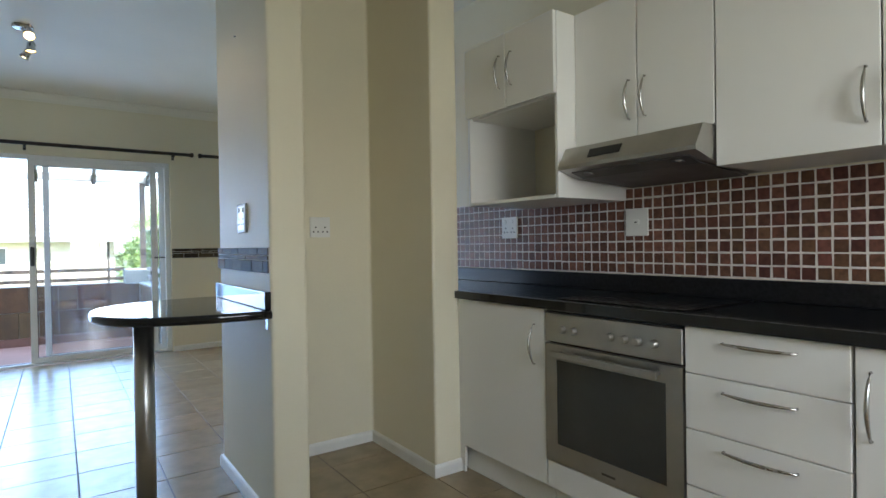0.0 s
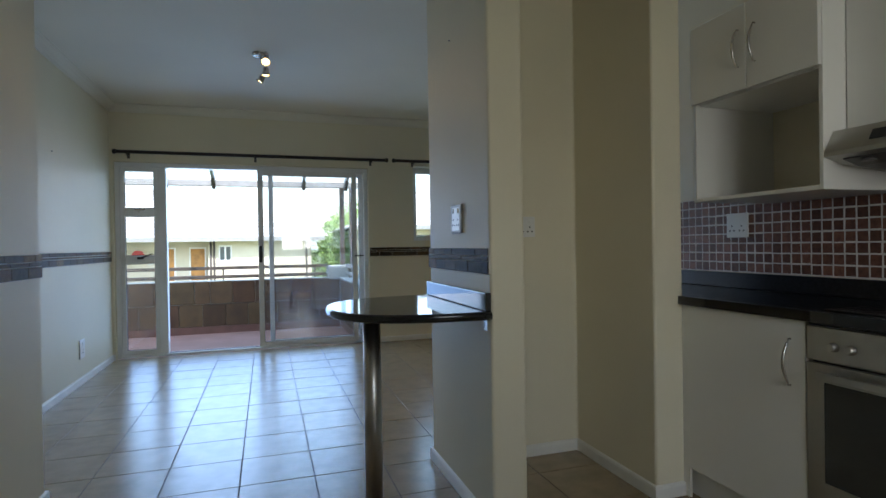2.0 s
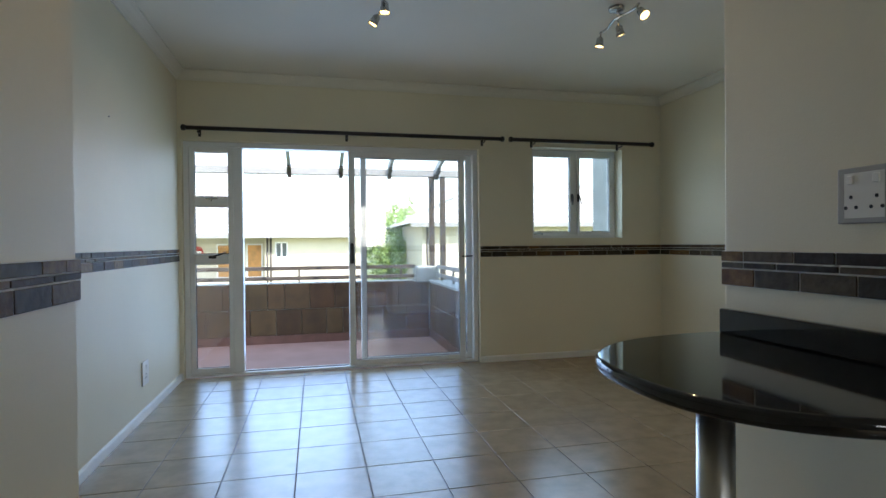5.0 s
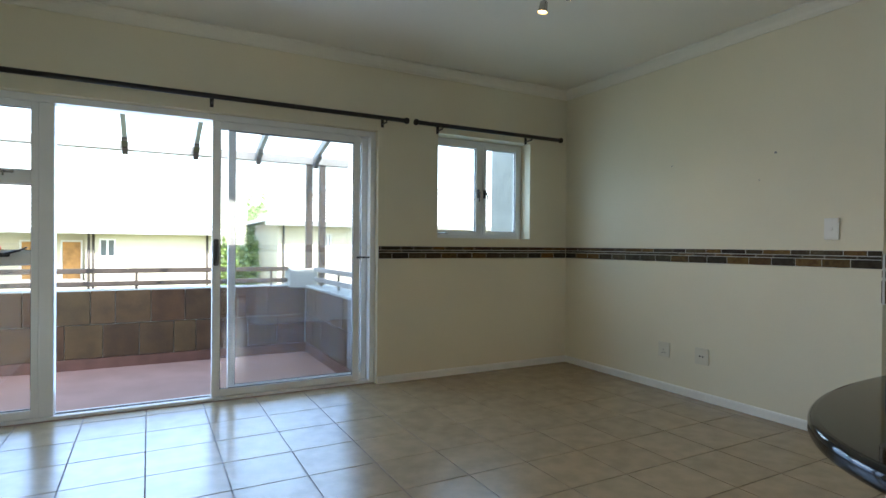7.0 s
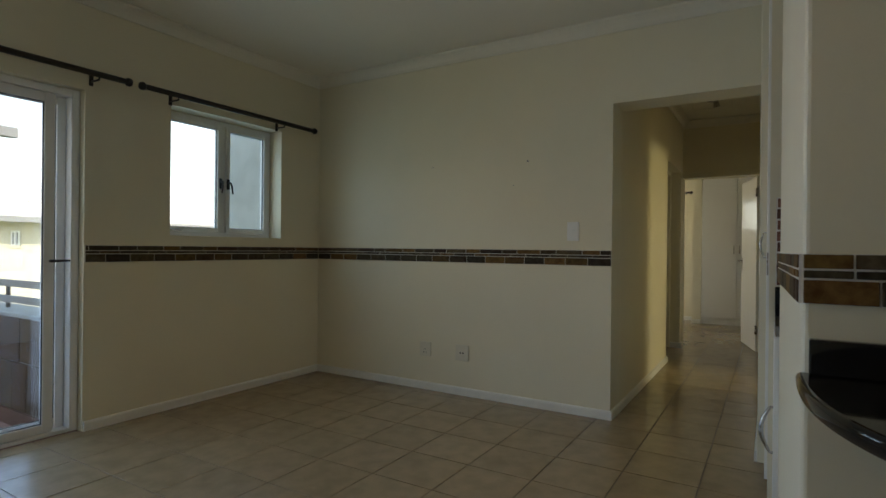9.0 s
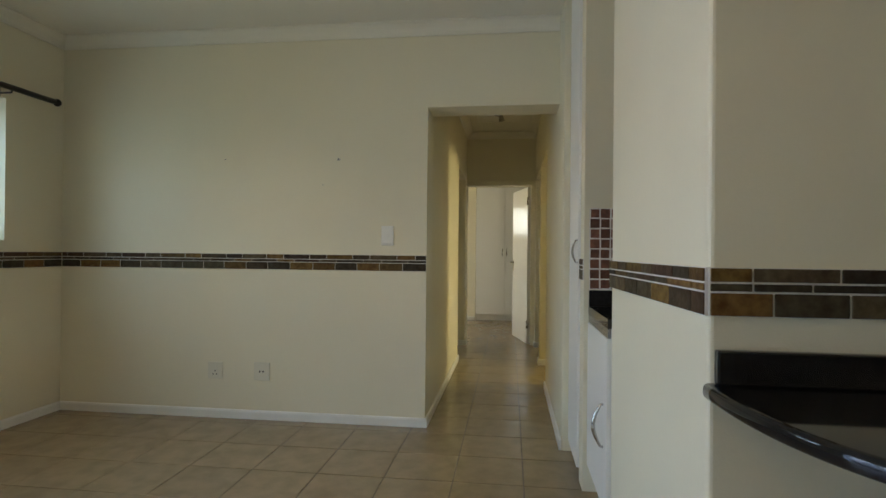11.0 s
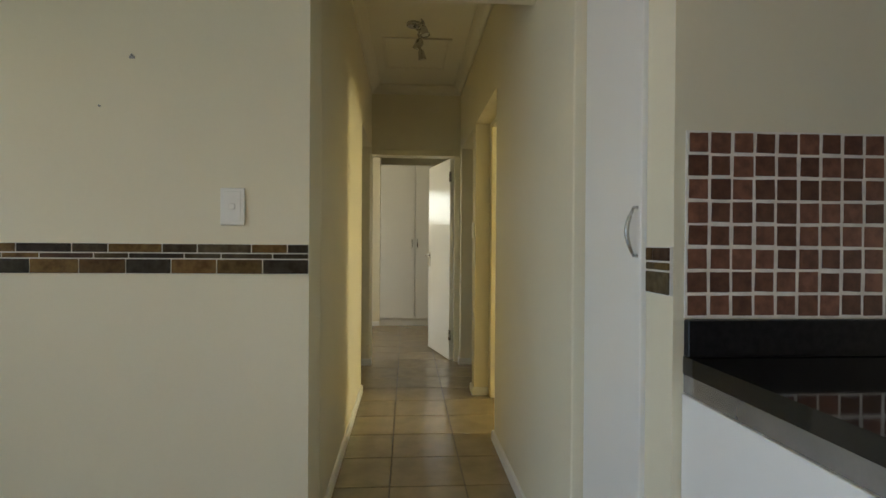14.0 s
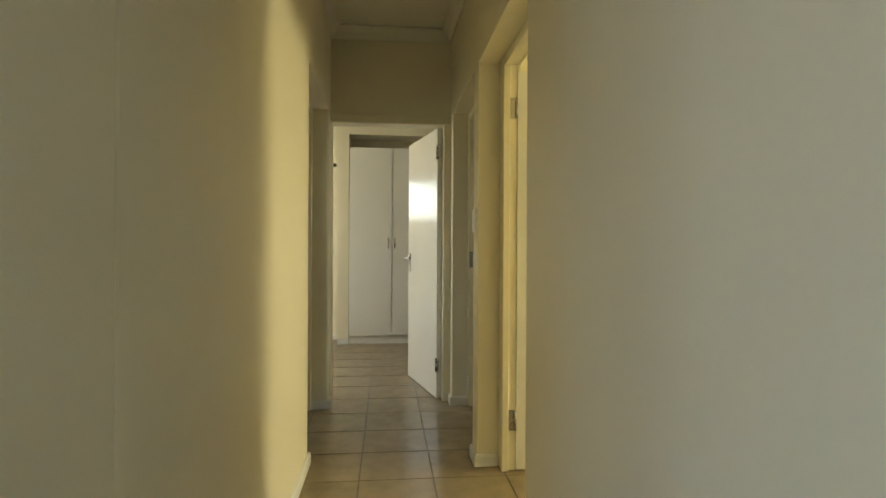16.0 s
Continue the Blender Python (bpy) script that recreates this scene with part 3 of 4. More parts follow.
# ---- sockets and switches ----
def socket(m, w, h, kind, label, category="power socket", plate=PLASTIC):
    """A wall plate in its own xz plane that faces -y."""
    t = thing("wall_socket" if category == "power socket" else "light_switch", label, category)
    part("plate", bx(-w / 2, -0.011, -h / 2, w / 2, 0, h / 2, bevel=0.003, seg=2), plate, t)
    if kind == "switch":
        part("panel", bx(-w * 0.36, -0.0135, -h * 0.40, w * 0.36, -0.0112, h * 0.40, bevel=0.001), plate, t)
        part("rocker", bx(-0.011, -0.018, -0.011, 0.011, -0.0137, 0.011, bevel=0.003, seg=2), plate, t, "small white rocker")
    elif kind == "aerial":
        for dx in (-0.012, 0.012):
            part("jack", tube(bmesh.new(), [(dx, -0.0132, 0), (dx, -0.0108, 0)], 0.0065, 10), BLACK, t, "dark round aerial jack")
    elif kind == "isolator":
        part("rocker", bx(-0.016, -0.016, -0.012, 0.016, -0.0112, 0.012, bevel=0.003, seg=2), plate, t)
        part("lamp", bx(-0.006, -0.0165, -0.003, 0.006, -0.0162, 0.003), ROD, t)
    else:
        n = 2 if kind == "double" else 1
        if plate not in (PLASTIC, CREAMPLASTIC):
            part("cover", bx(-w * 0.36, -0.0117, -h * 0.4, w * 0.36, -0.0112, h * 0.4), PLASTIC, t, "white socket cover")
        for k in range(n):
            cx = (k - (n - 1) / 2) * w * 0.46
            for dx, dz in ((-0.0125, -0.012), (0.0125, -0.012), (0, 0.012)):
                part("pin_hole", tube(bmesh.new(), [(cx + dx, -0.0125, -h * 0.12 + dz), (cx + dx, -0.0108, -h * 0.12 + dz)], 0.0045, 8), BLACK, t)
            part("rocker", bx(cx - 0.008, -0.016, h * 0.2, cx + 0.008, -0.0112, h * 0.36, bevel=0.002), CREAMPLASTIC if plate == CREAMPLASTIC else PLASTIC, t)
    t.matrix_basis = m
    return t


socket(pose(BAR[0], 2.53, 1.262, 0, 0, -90), 0.13, 0.13, "double", "grey framed double wall socket above the bar", plate=mat("grey_socket_plate", (0.42, 0.40, 0.37), 0.4, vary=0.03))
socket(pose(1.49, NOOK_Y, 1.235), 0.115, 0.11, "double", "white double wall socket in the fridge recess")
socket(pose(KX - 0.008, 2.38, 1.222, 0, 0, -90), 0.13, 0.125, "double", "white double wall socket on the mosaic splashback")
socket(pose(KX - 0.008, 1.525, 1.218, 0, 0, -90), 0.115, 0.125, "isolator", "white cooker isolator switch on the mosaic splashback", "switch")
socket(pose(EX, 5.415, 0.325, 0, 0, -90), 0.105, 0.115, "single", "cream single wall socket near the skirting", plate=CREAMPLASTIC)
socket(pose(EX, 5.078, 0.328, 0, 0, -90), 0.112, 0.122, "aerial", "cream aerial outlet near the skirting", "outlet", CREAMPLASTIC)
socket(pose(EX, 4.212, 1.26, 0, 0, -90), 0.082, 0.13, "switch", "white light switch beside the passage opening", "switch")
socket(pose(WX, 5.60, 0.30, 0, 0, 90), 0.13, 0.16, "single", "white wall socket near the skirting")


# ---- spotlights ----
def spotlight(x, y0, z, lit, angle, label):
    """A ceiling bar with three small spots along y."""
    t = thing("ceiling_spotlight", label, "spotlight", x, y0, CEILZ)
    part("base_plate", tube(bmesh.new(), [(x - 0.05, y0 + 0.14, CEILZ - 0.002), (x - 0.05, y0 + 0.14, CEILZ - 0.02), (x - 0.05, y0 + 0.14, CEILZ - 0.026)], [0.05, 0.05, 0.04], 20), CHROME, t)
    bm = bmesh.new()
    pts = [(x + 0.018 * math.sin(k * 0.9), y0 - 0.03 + 0.48 * k / 10, CEILZ - 0.045) for k in range(11)]
    tube(bm, pts, 0.008, 8)
    tube(bm, [(x - 0.05, y0 + 0.14, CEILZ - 0.02), (x - 0.03, y0 + 0.14, CEILZ - 0.045), (x, y0 + 0.14, CEILZ - 0.045)], 0.007, 8)
    part("bar", bm, CHROME, t, "curved chrome bar")
    for k in range(3):
        y = y0 + 0.21 * k
        tilt = angle[k]
        d = Vector((math.sin(tilt[0]), math.sin(tilt[1]), -1)).normalized()
        p = Vector((x, y, CEILZ - 0.05))
        q = p + d * 0.03
        head = part("spot_head", tube(bmesh.new(), [q, q + d * 0.012, q + d * 0.05, q + d * 0.07], [0.010, 0.022, 0.026, 0.031], 16, caps=False), CHROME, t, "small chrome spot head")
        part("stem", tube(bmesh.new(), [p, q + d * 0.005], 0.006, 8), CHROME, head)
        part("bulb", tube(bmesh.new(), [q + d * 0.05, q + d * 0.062, q + d * 0.068], [0.025, 0.025, 0.012], 16), BULB if lit else PLASTIC, head, "glowing warm bulb" if lit else "unlit bulb")
        if lit:
            la = bpy.data.lights.new("spot_bulb", "SPOT")
            la.energy, la.color, la.spot_size, la.spot_blend, la.shadow_soft_size = 5 if k == 0 and x < 1 else 2.8, (1.0, 0.66, 0.34), radians(110), 0.8, 0.02
            ob = new("spot_bulb", la)
            ob.matrix_world = look(q + d * 0.075, q + d * 1.0)
    return t


spotlight(0.19, 4.52, 2.56, True, ((0.0, -0.9), (0.0, 0.0), (-0.6, 0.1)), "chrome three-lamp ceiling spotlight switched on")
spotlight(1.72, 4.55, 2.52, True, ((0.3, -0.9), (0.3, 0.1), (-0.1, 0.1)), "chrome three-lamp ceiling spotlight switched on")
spotlight(3.50, 5.05, 2.52, False, ((0.3, -0.2), (-0.3, 0.2), (0.2, 0.2)), "chrome ceiling spotlight switched off").matrix_basis = pose(5.0, 3.52, CEILZ, 0, 0, -90)


# ---- kitchen ----
def bow_handle(bm, p, q, out, rise, r=0.006, flat=1.0):
    """A bowed bar pull from p to q that stands off along out."""
    p, q, out = Vector(p), Vector(q), Vector(out)
    pts, rs = [p], [r * 0.8]
    for k in range(11):
        s = k / 10
        pts.append(p.lerp(q, s) + out * (0.010 + rise * math.sin(math.pi * s)))
        rs.append(r * (0.7 + 0.5 * math.sin(math.pi * s)))
    pts.append(q)
    rs.append(r * 0.8)
    return tube(bm, pts, rs, 8)


FX = 1.945      # plane of the cabinet fronts
TOPZ = 0.90


def base_unit(y0, y1, label, kind="base cabinet"):
    t = thing("base_cabinet" if kind != "drawer unit" else "drawer_unit", label, "kitchen cabinet", FX, (y0 + y1) / 2, 0, "kitchen base units")
    part("carcass", bx(FX + 0.019, y0 + 0.001, 0.13, KX - 0.002, y1 - 0.001, 0.862), MELAMINE, t)
    part("plinth", bx(FX + 0.05, y0 + 0.001, 0.002, FX + 0.066, y1 - 0.001, 0.13), MELAMINE, t, "pale recessed plinth")
    return t


def front(t, name, y0, y1, z0, z1, x=FX, th=0.018):
    return part(name, bx(x, y0 + 0.0015, z0 + 0.0015, x + th, y1 - 0.0015, z1 - 0.0015, bevel=0.0025, seg=2), MELAMINE, t)


u = base_unit(1.59, 2.19, "white melamine base cabinet with a bowed steel handle")
d = front(u, "door", 1.592, 2.15, 0.135, 0.862)
part("filler", bx(FX + 0.006, 2.152, 0.003, FX + 0.018, 2.19, 0.862), MELAMINE, u)
part("handle", bow_handle(bmesh.new(), (FX, 1.652, 0.79), (FX, 1.652, 0.625), (-1, 0, 0), 0.026, 0.005), CHROME, d, "bowed satin steel handle")
u = base_unit(0.535, 0.983, "white melamine four-drawer unit with bowed steel handles", "drawer unit")
for z0, z1 in ((0.713, 0.862), (0.536, 0.713), (0.356, 0.536), (0.135, 0.356)):
    d = front(u, "drawer_front", 0.535, 0.983, z0, z1)
    zz = z1 - 0.042
    part("handle", bow_handle(bmesh.new(), (FX, 0.66, zz), (FX, 0.86, zz), (-1, 0, 0), 0.018, 0.005), CHROME, d, "bowed satin steel handle")
u = base_unit(0.07, 0.533, "white melamine base cabinet with a bowed steel handle")
d = front(u, "door", 0.07, 0.53, 0.135, 0.862)
part("handle", bow_handle(bmesh.new(), (FX, 0.495, 0.80), (FX, 0.495, 0.63), (-1, 0, 0), 0.026, 0.005), CHROME, d, "bowed satin steel handle")
u = base_unit(-0.60, 0.068, "white melamine base cabinet")
front(u, "door", -0.60, 0.065, 0.135, 0.862)
u = thing("base_cabinet", "white melamine end cabinet opening towards the living room", "kitchen cabinet", 2.2, 2.9, 0, "kitchen base units")
part("carcass", bx(PIL_X + 0.003, 2.20, 0.13, KX - 0.002, 3.008, 0.862), MELAMINE, u)
part("plinth", bx(PIL_X + 0.003, 2.20, 0.002, KX - 0.002, 2.97, 0.13), MELAMINE, u)
d = part("door", bx(PIL_X + 0.004, 3.0085, 0.135, KX - 0.003, 3.026, 0.822, bevel=0.0025, seg=2), MELAMINE, u)
part("edge_strip", bx(PIL_X + 0.004, 3.0085, 0.824, KX - 0.003, 3.022, 0.8625), DARKSTEEL, u, "dark glossy strip under the worktop")
part("handle", bow_handle(bmesh.new(), (PIL_X + 0.07, 3.026, 0.55), (PIL_X + 0.07, 3.026, 0.38), (0, 1, 0), 0.03, 0.007), CHROME, d, "bowed satin steel handle")

# worktop and its upstand
wt = thing("worktop", "polished black granite kitchen worktop with a low upstand", "worktop", 2.2, 1.2, 0.9)
part("slab", slab(bmesh.new(), "z", 0.8635, TOPZ, 1.925, KX - 0.001, -0.6, 3.023, [(1.9, PIL_X + 0.002, 2.185, 4.0)]), GRANITE, wt)
part("upstand", bx(KX - 0.022, -0.6, TOPZ + 0.0005, KX - 0.001, 3.022, 0.978, bevel=0.002), HONED, wt, "black granite upstand")
part("hob", bx(1.985, 1.0, TOPZ + 0.0005, 2.44, 1.56, TOPZ + 0.004, bevel=0.001), HOBGLASS, wt, "flush black glass hob")

# oven
ov = thing("built_in_oven", "stainless steel built-in oven with a dark glass door", "oven", FX, 1.27, 0.2)
part("body", bx(FX + 0.02, 0.99, 0.25, 2.44, 1.582, 0.86), FILTER, ov)
part("bottom_panel", bx(FX, 0.987, 0.135, FX + 0.018, 1.586, 0.245, bevel=0.002), MELAMINE, ov, "white filler panel under the oven")
part("plinth", bx(FX + 0.05, 0.985, 0.002, FX + 0.066, 1.588, 0.134), MELAMINE, ov, "pale recessed plinth")
cp = part("control_panel", bx(FX - 0.006, 0.987, 0.734, FX + 0.02, 1.586, 0.850, bevel=0.003), STEEL, ov, "brushed steel control panel")
part("top_gap", bx(FX + 0.008, 0.987, 0.8505, FX + 0.02, 1.586, 0.862), BLACK, ov, "dark vent gap")
for y in (1.489, 1.432, 1.262, 1.203, 1.146, 1.085):
    part("knob", tube(bmesh.new(), [(FX - 0.0062, y, 0.788), (FX - 0.010, y, 0.788), (FX - 0.024, y, 0.788), (FX - 0.028, y, 0.788)], [0.016, 0.0155, 0.014, 0.011], 18), STEEL, cp, "round steel knob")
bm = slab(bmesh.new(), "x", FX - 0.005, FX + 0.0148, 0.987, 1.586, 0.25, 0.724, [(1.047, 1.526, 0.325, 0.664)])
od = part("oven_door", bm, STEEL, ov, "steel framed oven door")
part("door_glass", bx(FX - 0.0035, 1.045, 0.324, FX + 0.004, 1.528, 0.664), OVENGLASS, od, "dark tinted oven window")
bm = bx(FX - 0.052, 1.053, 0.680, FX - 0.040, 1.520, 0.706, bevel=0.004, seg=2)
for y in (1.073, 1.500):
    tube(bm, [(FX - 0.004, y, 0.694), (FX - 0.045, y, 0.694)], 0.008, 10)
part("door_handle", bm, STEEL, od, "long flat steel bar handle")
part("mark", bx(FX - 0.0062, 1.25, 0.275, FX - 0.0056, 1.31, 0.283), FILTER, od)

# microwave cabinet with its open niche
MX = 2.03
mc = thing("wall_cabinet", "white melamine wall cabinet with an open microwave niche", "kitchen cabinet", 2.26, 1.9, 1.32, "kitchen wall units")
for y0, y1 in ((1.586, 1.602), (2.176, 2.192)):
    part("side_panel", bx(MX, y0, 1.32, KX - 0.001, y1, 2.10, bevel=0.0015), MELAMINE, mc)
part("bottom_shelf", bx(MX, 1.6025, 1.32, KX - 0.001, 2.1755, 1.336, bevel=0.0015), MELAMINE, mc)
part("middle_shelf", bx(MX + 0.02, 1.6025, 1.752, KX - 0.001, 2.1755, 1.768), MELAMINE, mc)
part("top_panel", bx(MX + 0.02, 1.6025, 2.084, KX - 0.001, 2.1755, 2.10), MELAMINE, mc)
for y0, y1 in ((1.588, 1.888), (1.890, 2.19)):
    dd = part("door", bx(MX - 0.018, y0 + 0.001, 1.756, MX - 0.0005, y1 - 0.001, 2.10, bevel=0.0025, seg=2), MELAMINE, mc)
    yy = 1.845 if y0 < 1.7 else 1.925
    part("handle", bow_handle(bmesh.new(), (MX - 0.018, yy, 2.0), (MX - 0.018, yy, 1.85), (-1, 0, 0), 0.024, 0.005), CHROME, dd, "bowed satin steel handle")

HX = 2.14
hc = thing("wall_cabinet", "white melamine two-door wall cabinet above the cooker hood", "kitchen cabinet", 2.3, 1.26, 1.52, "kitchen wall units")
part("carcass", bx(HX + 0.019, 0.980, 1.525, KX - 0.001, 1.584, 2.095), MELAMINE, hc)
for y0, y1, hy in ((0.981, 1.281, 1.246), (1.283, 1.584, 1.316)):
    dd = part("door", bx(HX, y0 + 0.001, 1.526, HX + 0.018, y1 - 0.001, 2.10, bevel=0.0025, seg=2), MELAMINE, hc)
    part("handle", bow_handle(bmesh.new(), (HX, hy, 1.755), (HX, hy, 1.605), (-1, 0, 0), 0.024, 0.005), CHROME, dd, "bowed satin steel handle")
for y0, y1, hy in ((0.525, 0.978, 0.558), (0.065, 0.523, 0.485), (-0.6, 0.063, 0.015)):
    rc = thing("wall_cabinet", "white melamine one-door wall cabinet", "kitchen cabinet", 2.3, (y0 + y1) / 2, 1.38, "kitchen wall units")
    part("carcass", bx(HX + 0.019, y0 + 0.001, 1.382, KX - 0.001, y1 - 0.001, 2.095), MELAMINE, rc)
    dd = part("door", bx(HX, y0 + 0.001, 1.38, HX + 0.018, y1 - 0.001, 2.10, bevel=0.0025, seg=2), MELAMINE, rc)
    part("handle", bow_handle(bmesh.new(), (HX, hy, 1.60), (HX, hy, 1.45), (-1, 0, 0), 0.024, 0.005), CHROME, dd, "bowed satin steel handle")

hd = thing("cooker_hood", "slim stainless steel cooker hood under the wall cabinet", "cooker hood", 2.25, 1.26, 1.4)
part("shell", prism(bmesh.new(), [(KX - 0.01, 1.382), (2.12, 1.405), (2.026, 1.430), (2.026, 1.445), (2.072, 1.522), (KX - 0.01, 1.522)], "y", 0.984, 1.582), STEEL, hd, "brushed steel hood shell")
part("grease_filter", prism(bmesh.new(), [(KX - 0.03, 1.378), (2.13, 1.4005), (2.06, 1.4205), (2.06, 1.4165), (2.13, 1.3965), (KX - 0.03, 1.374)], "y", 1.026, 1.54), FILTER, hd, "dark grease filter")
part("display", prism(bmesh.new(), [(2.038, 1.467), (2.0575, 1.4995), (2.0555, 1.5007), (2.036, 1.4682)], "y", 1.29, 1.44), BLACK, hd, "black control strip")
for y in (1.085, 1.475):
    part("lamp", tube(bmesh.new(), [(2.09, y, 1.4135), (2.09, y, 1.4035)], 0.022, 14), FILTER, hd)

# tall cupboard at the passage
tc = thing("tall_cupboard", "white tall built-in cupboard beside the passage", "cupboard", 2.82, 3.05, 0)
part("carcass", bx(2.624, 2.56, 0.06, 3.026, 3.038, 2.655), MELAMINE, tc)
part("plinth", bx(2.624, 2.6, 0.002, 3.026, 3.02, 0.06), MELAMINE, tc)
dd = part("door", bx(2.6225, 3.040, 0.062, 3.026, 3.058, 2.652, bevel=0.003, seg=2), MELAMINE, tc, "tall white cupboard door")
part("handle", bow_handle(bmesh.new(), (2.640, 3.058, 1.224), (2.640, 3.058, 1.108), (0, 1, 0), 0.017, 0.005), CHROME, dd, "bowed satin steel handle")


# ---- passage doors ----
def door_frame(name, label, m, w, h, depth, both=False, inner=0.028):
    """Metal door frame in its own xz plane, opening from x 0 to w, room side at y 0, depth along +y."""
    t = thing(name, label, "door frame")
    tagged(t, kind="structure")
    e = 0.03
    for x0, x1 in ((-e, inner), (w - inner, w + e)):
        bm = bmesh.new()
        box(bm, max(x0, 0.001), 0.001, 0.002, min(x1, w - 0.001), depth - 0.001, h - 0.03, 0.003)
        box(bm, x0, -0.016, 0.002, x1, 0.0005, h - 0.0285, 0.004)
        if both:
            box(bm, x0, depth - 0.0005, 0.002, x1, depth + 0.016, h - 0.0285, 0.004)
        else:       # rebate that the leaf closes against
            a = inner - 0.0005 if x0 < 0 else w - inner - 0.0125
            box(bm, a, 0.04, 0.002, a + 0.013, depth - 0.001, h - 0.042, 0.003)
        part("jamb", bm, FRAMEPAINT, t)
    bm = bmesh.new()
    box(bm, 0.001, 0.001, h - 0.029, w - 0.001, depth - 0.001, h - 0.001, 0.003)
    box(bm, -e, -0.016, h - 0.028, w + e, 0.0005, h + 0.03, 0.004)
    if both:
        box(bm, -e, depth - 0.0005, h - 0.028, w + e, depth + 0.016, h + 0.03, 0.004)
    else:
        box(bm, inner, 0.04, h - 0.042, w - inner, depth - 0.001, h - 0.0285, 0.003)
    part("head", bm, FRAMEPAINT, t)
    t.matrix_basis = m
    return t


def door_leaf(name, label, m, w=0.76, h=1.982, hinge_y=0.0):
    """A flush leaf hinged at its origin, along +x, thickness along +y."""
    t = thing(name, label, "door")
    tagged(t, kind="structure")
    leaf = part("leaf", bx(0, 0, 0.008, w, 0.038, h, bevel=0.002), DOORPAINT, t, "white enamelled flush leaf")
    q = 0.006 if hinge_y else -0.006
    for z in (0.204, 1.752):
        bm = tube(bmesh.new(), [(-0.005, hinge_y + q, z), (-0.005, hinge_y + q, z + 0.10)], 0.007, 8)
        box(bm, -0.036, hinge_y - q - 0.001 if hinge_y else -0.002, z, -0.004, hinge_y + 0.002 if hinge_y else 0.006, z + 0.10)
        part("hinge", bm, CHROME, leaf, "steel butt hinge")
    for s, y in ((-1, 0.0), (1, 0.038)):
        bm = bmesh.new()
        box(bm, w - 0.085, min(y, y + s * 0.006), 0.90, w - 0.045, max(y, y + s * 0.006), 1.06, 0.003)
        tube(bm, [(w - 0.065, y + s * 0.004, 1.02), (w - 0.065, y + s * 0.045, 1.02), (w - 0.08, y + s * 0.052, 1.02), (w - 0.175, y + s * 0.05, 1.018)], 0.009, 10)
        part("lever_handle", bm, CHROME, leaf, "chrome lever handle on a plate")
    part("lock_edge", bx(w - 0.0005, 0.008, 0.93, w + 0.0015, 0.03, 1.07), CHROME, leaf)
    t.matrix_basis = m
    return t


door_frame("door_frame_1", "cream enamelled metal door frame", pose(PEND, 3.973, 0, 0, 0, -90), 0.851, 2.02, 0.12, True)
door_leaf("door_2", "white flush bedroom door standing open", pose(6.70, 3.152, 0, 0, 0, 13.5), hinge_y=0.038)
door_frame("door_frame_2", "cream enamelled metal door frame deep in its reveal", pose(4.50, 2.91, 0), 0.96, DH, 0.075, inner=0.075)
door_leaf("door_3", "white flush door standing open into the side room", pose(5.379, 2.912, 0, 0, 0, -95))
door_frame("door_frame_3", "cream enamelled metal door frame deep in its reveal", pose(5.60, 2.91, 0), 0.93, DH, 0.075)
door_leaf("door_4", "white flush bathroom door standing open", pose(5.64, 2.90, 0, 0, 0, -88))
door_frame("door_frame_4", "cream enamelled metal door frame deep in its reveal", pose(6.52, 4.135, 0, 0, 0, 180), 0.96, DH, 0.075)
door_leaf("door_5", "white flush bedroom door standing open", pose(6.484, 4.133, 0, 0, 0, 86), hinge_y=0.038)
socket(pose(5.53, PS, 1.25, 0, 0, 180), 0.075, 0.12, "switch", "white light switch between two doorways", "switch")
part("striker_plate", bx(6.4875, 2.955, 0.97, 6.4895, 2.98, 1.08), CHROME, bpy.data.objects["door_frame_3"], "steel striker plate")
hatch = thing("ceiling_hatch", "white ceiling access hatch with a thin frame", "hatch", 5.75, 3.55, CEILZ)
bm = bmesh.new()
for a in ((5.40, 3.28, 5.43, 3.80), (6.06, 3.28, 6.09, 3.80), (5.4305, 3.28, 6.0595, 3.31), (5.4305, 3.77, 6.0595, 3.80)):
    box(bm, a[0], a[1], CEILZ - 0.012, a[2], a[3], CEILZ - 0.001, 0.003)
part("frame_trim", bm, CEIL, hatch)
part("panel", bx(5.431, 3.311, CEILZ - 0.006, 6.059, 3.769, CEILZ - 0.001), CEIL, hatch)

# ---- bedroom wardrobe ----
wd = thing("wardrobe", "white built-in wardrobe with tall plain doors", "wardrobe", 9.1, 3.2, 0)
part("carcass", bx(9.035, 2.01, 0.10, 9.355, 3.98, 2.24), MELAMINE, wd)
part("plinth", bx(9.04, 2.01, 0.002, 9.355, 3.98, 0.10), MELAMINE, wd)
for k in range(4):
    y1 = 3.98 - 0.49 * k
    dd = part("door", bx(9.0, y1 - 0.485, 0.103, 9.0195, y1 - 0.005, 2.25, bevel=0.003, seg=2), MELAMINE, wd)
    hy = y1 - 0.445 if k % 2 == 0 else y1 - 0.03
    part("handle", tube(bmesh.new(), [(9.0, hy, 1.10), (8.98, hy, 1.11), (8.98, hy, 1.205), (9.0, hy, 1.215)], 0.006, 8), CHROME, dd, "small steel handle")
structure("wardrobe_bulkhead", slab(bmesh.new(), "x", 9.02, 9.355, 2.0, 4.11, 0, CEILZ - 0.001, [(2.0, 3.985, -1, 2.40)]), PAINT, "cream plastered bulkhead round the wardrobe", "wall")
run("baseboard_bedroom", [(9.355, 4.115), (9.355, 5.5)][::-1], SKIRT, TRIM, "white painted skirting", "skirting")
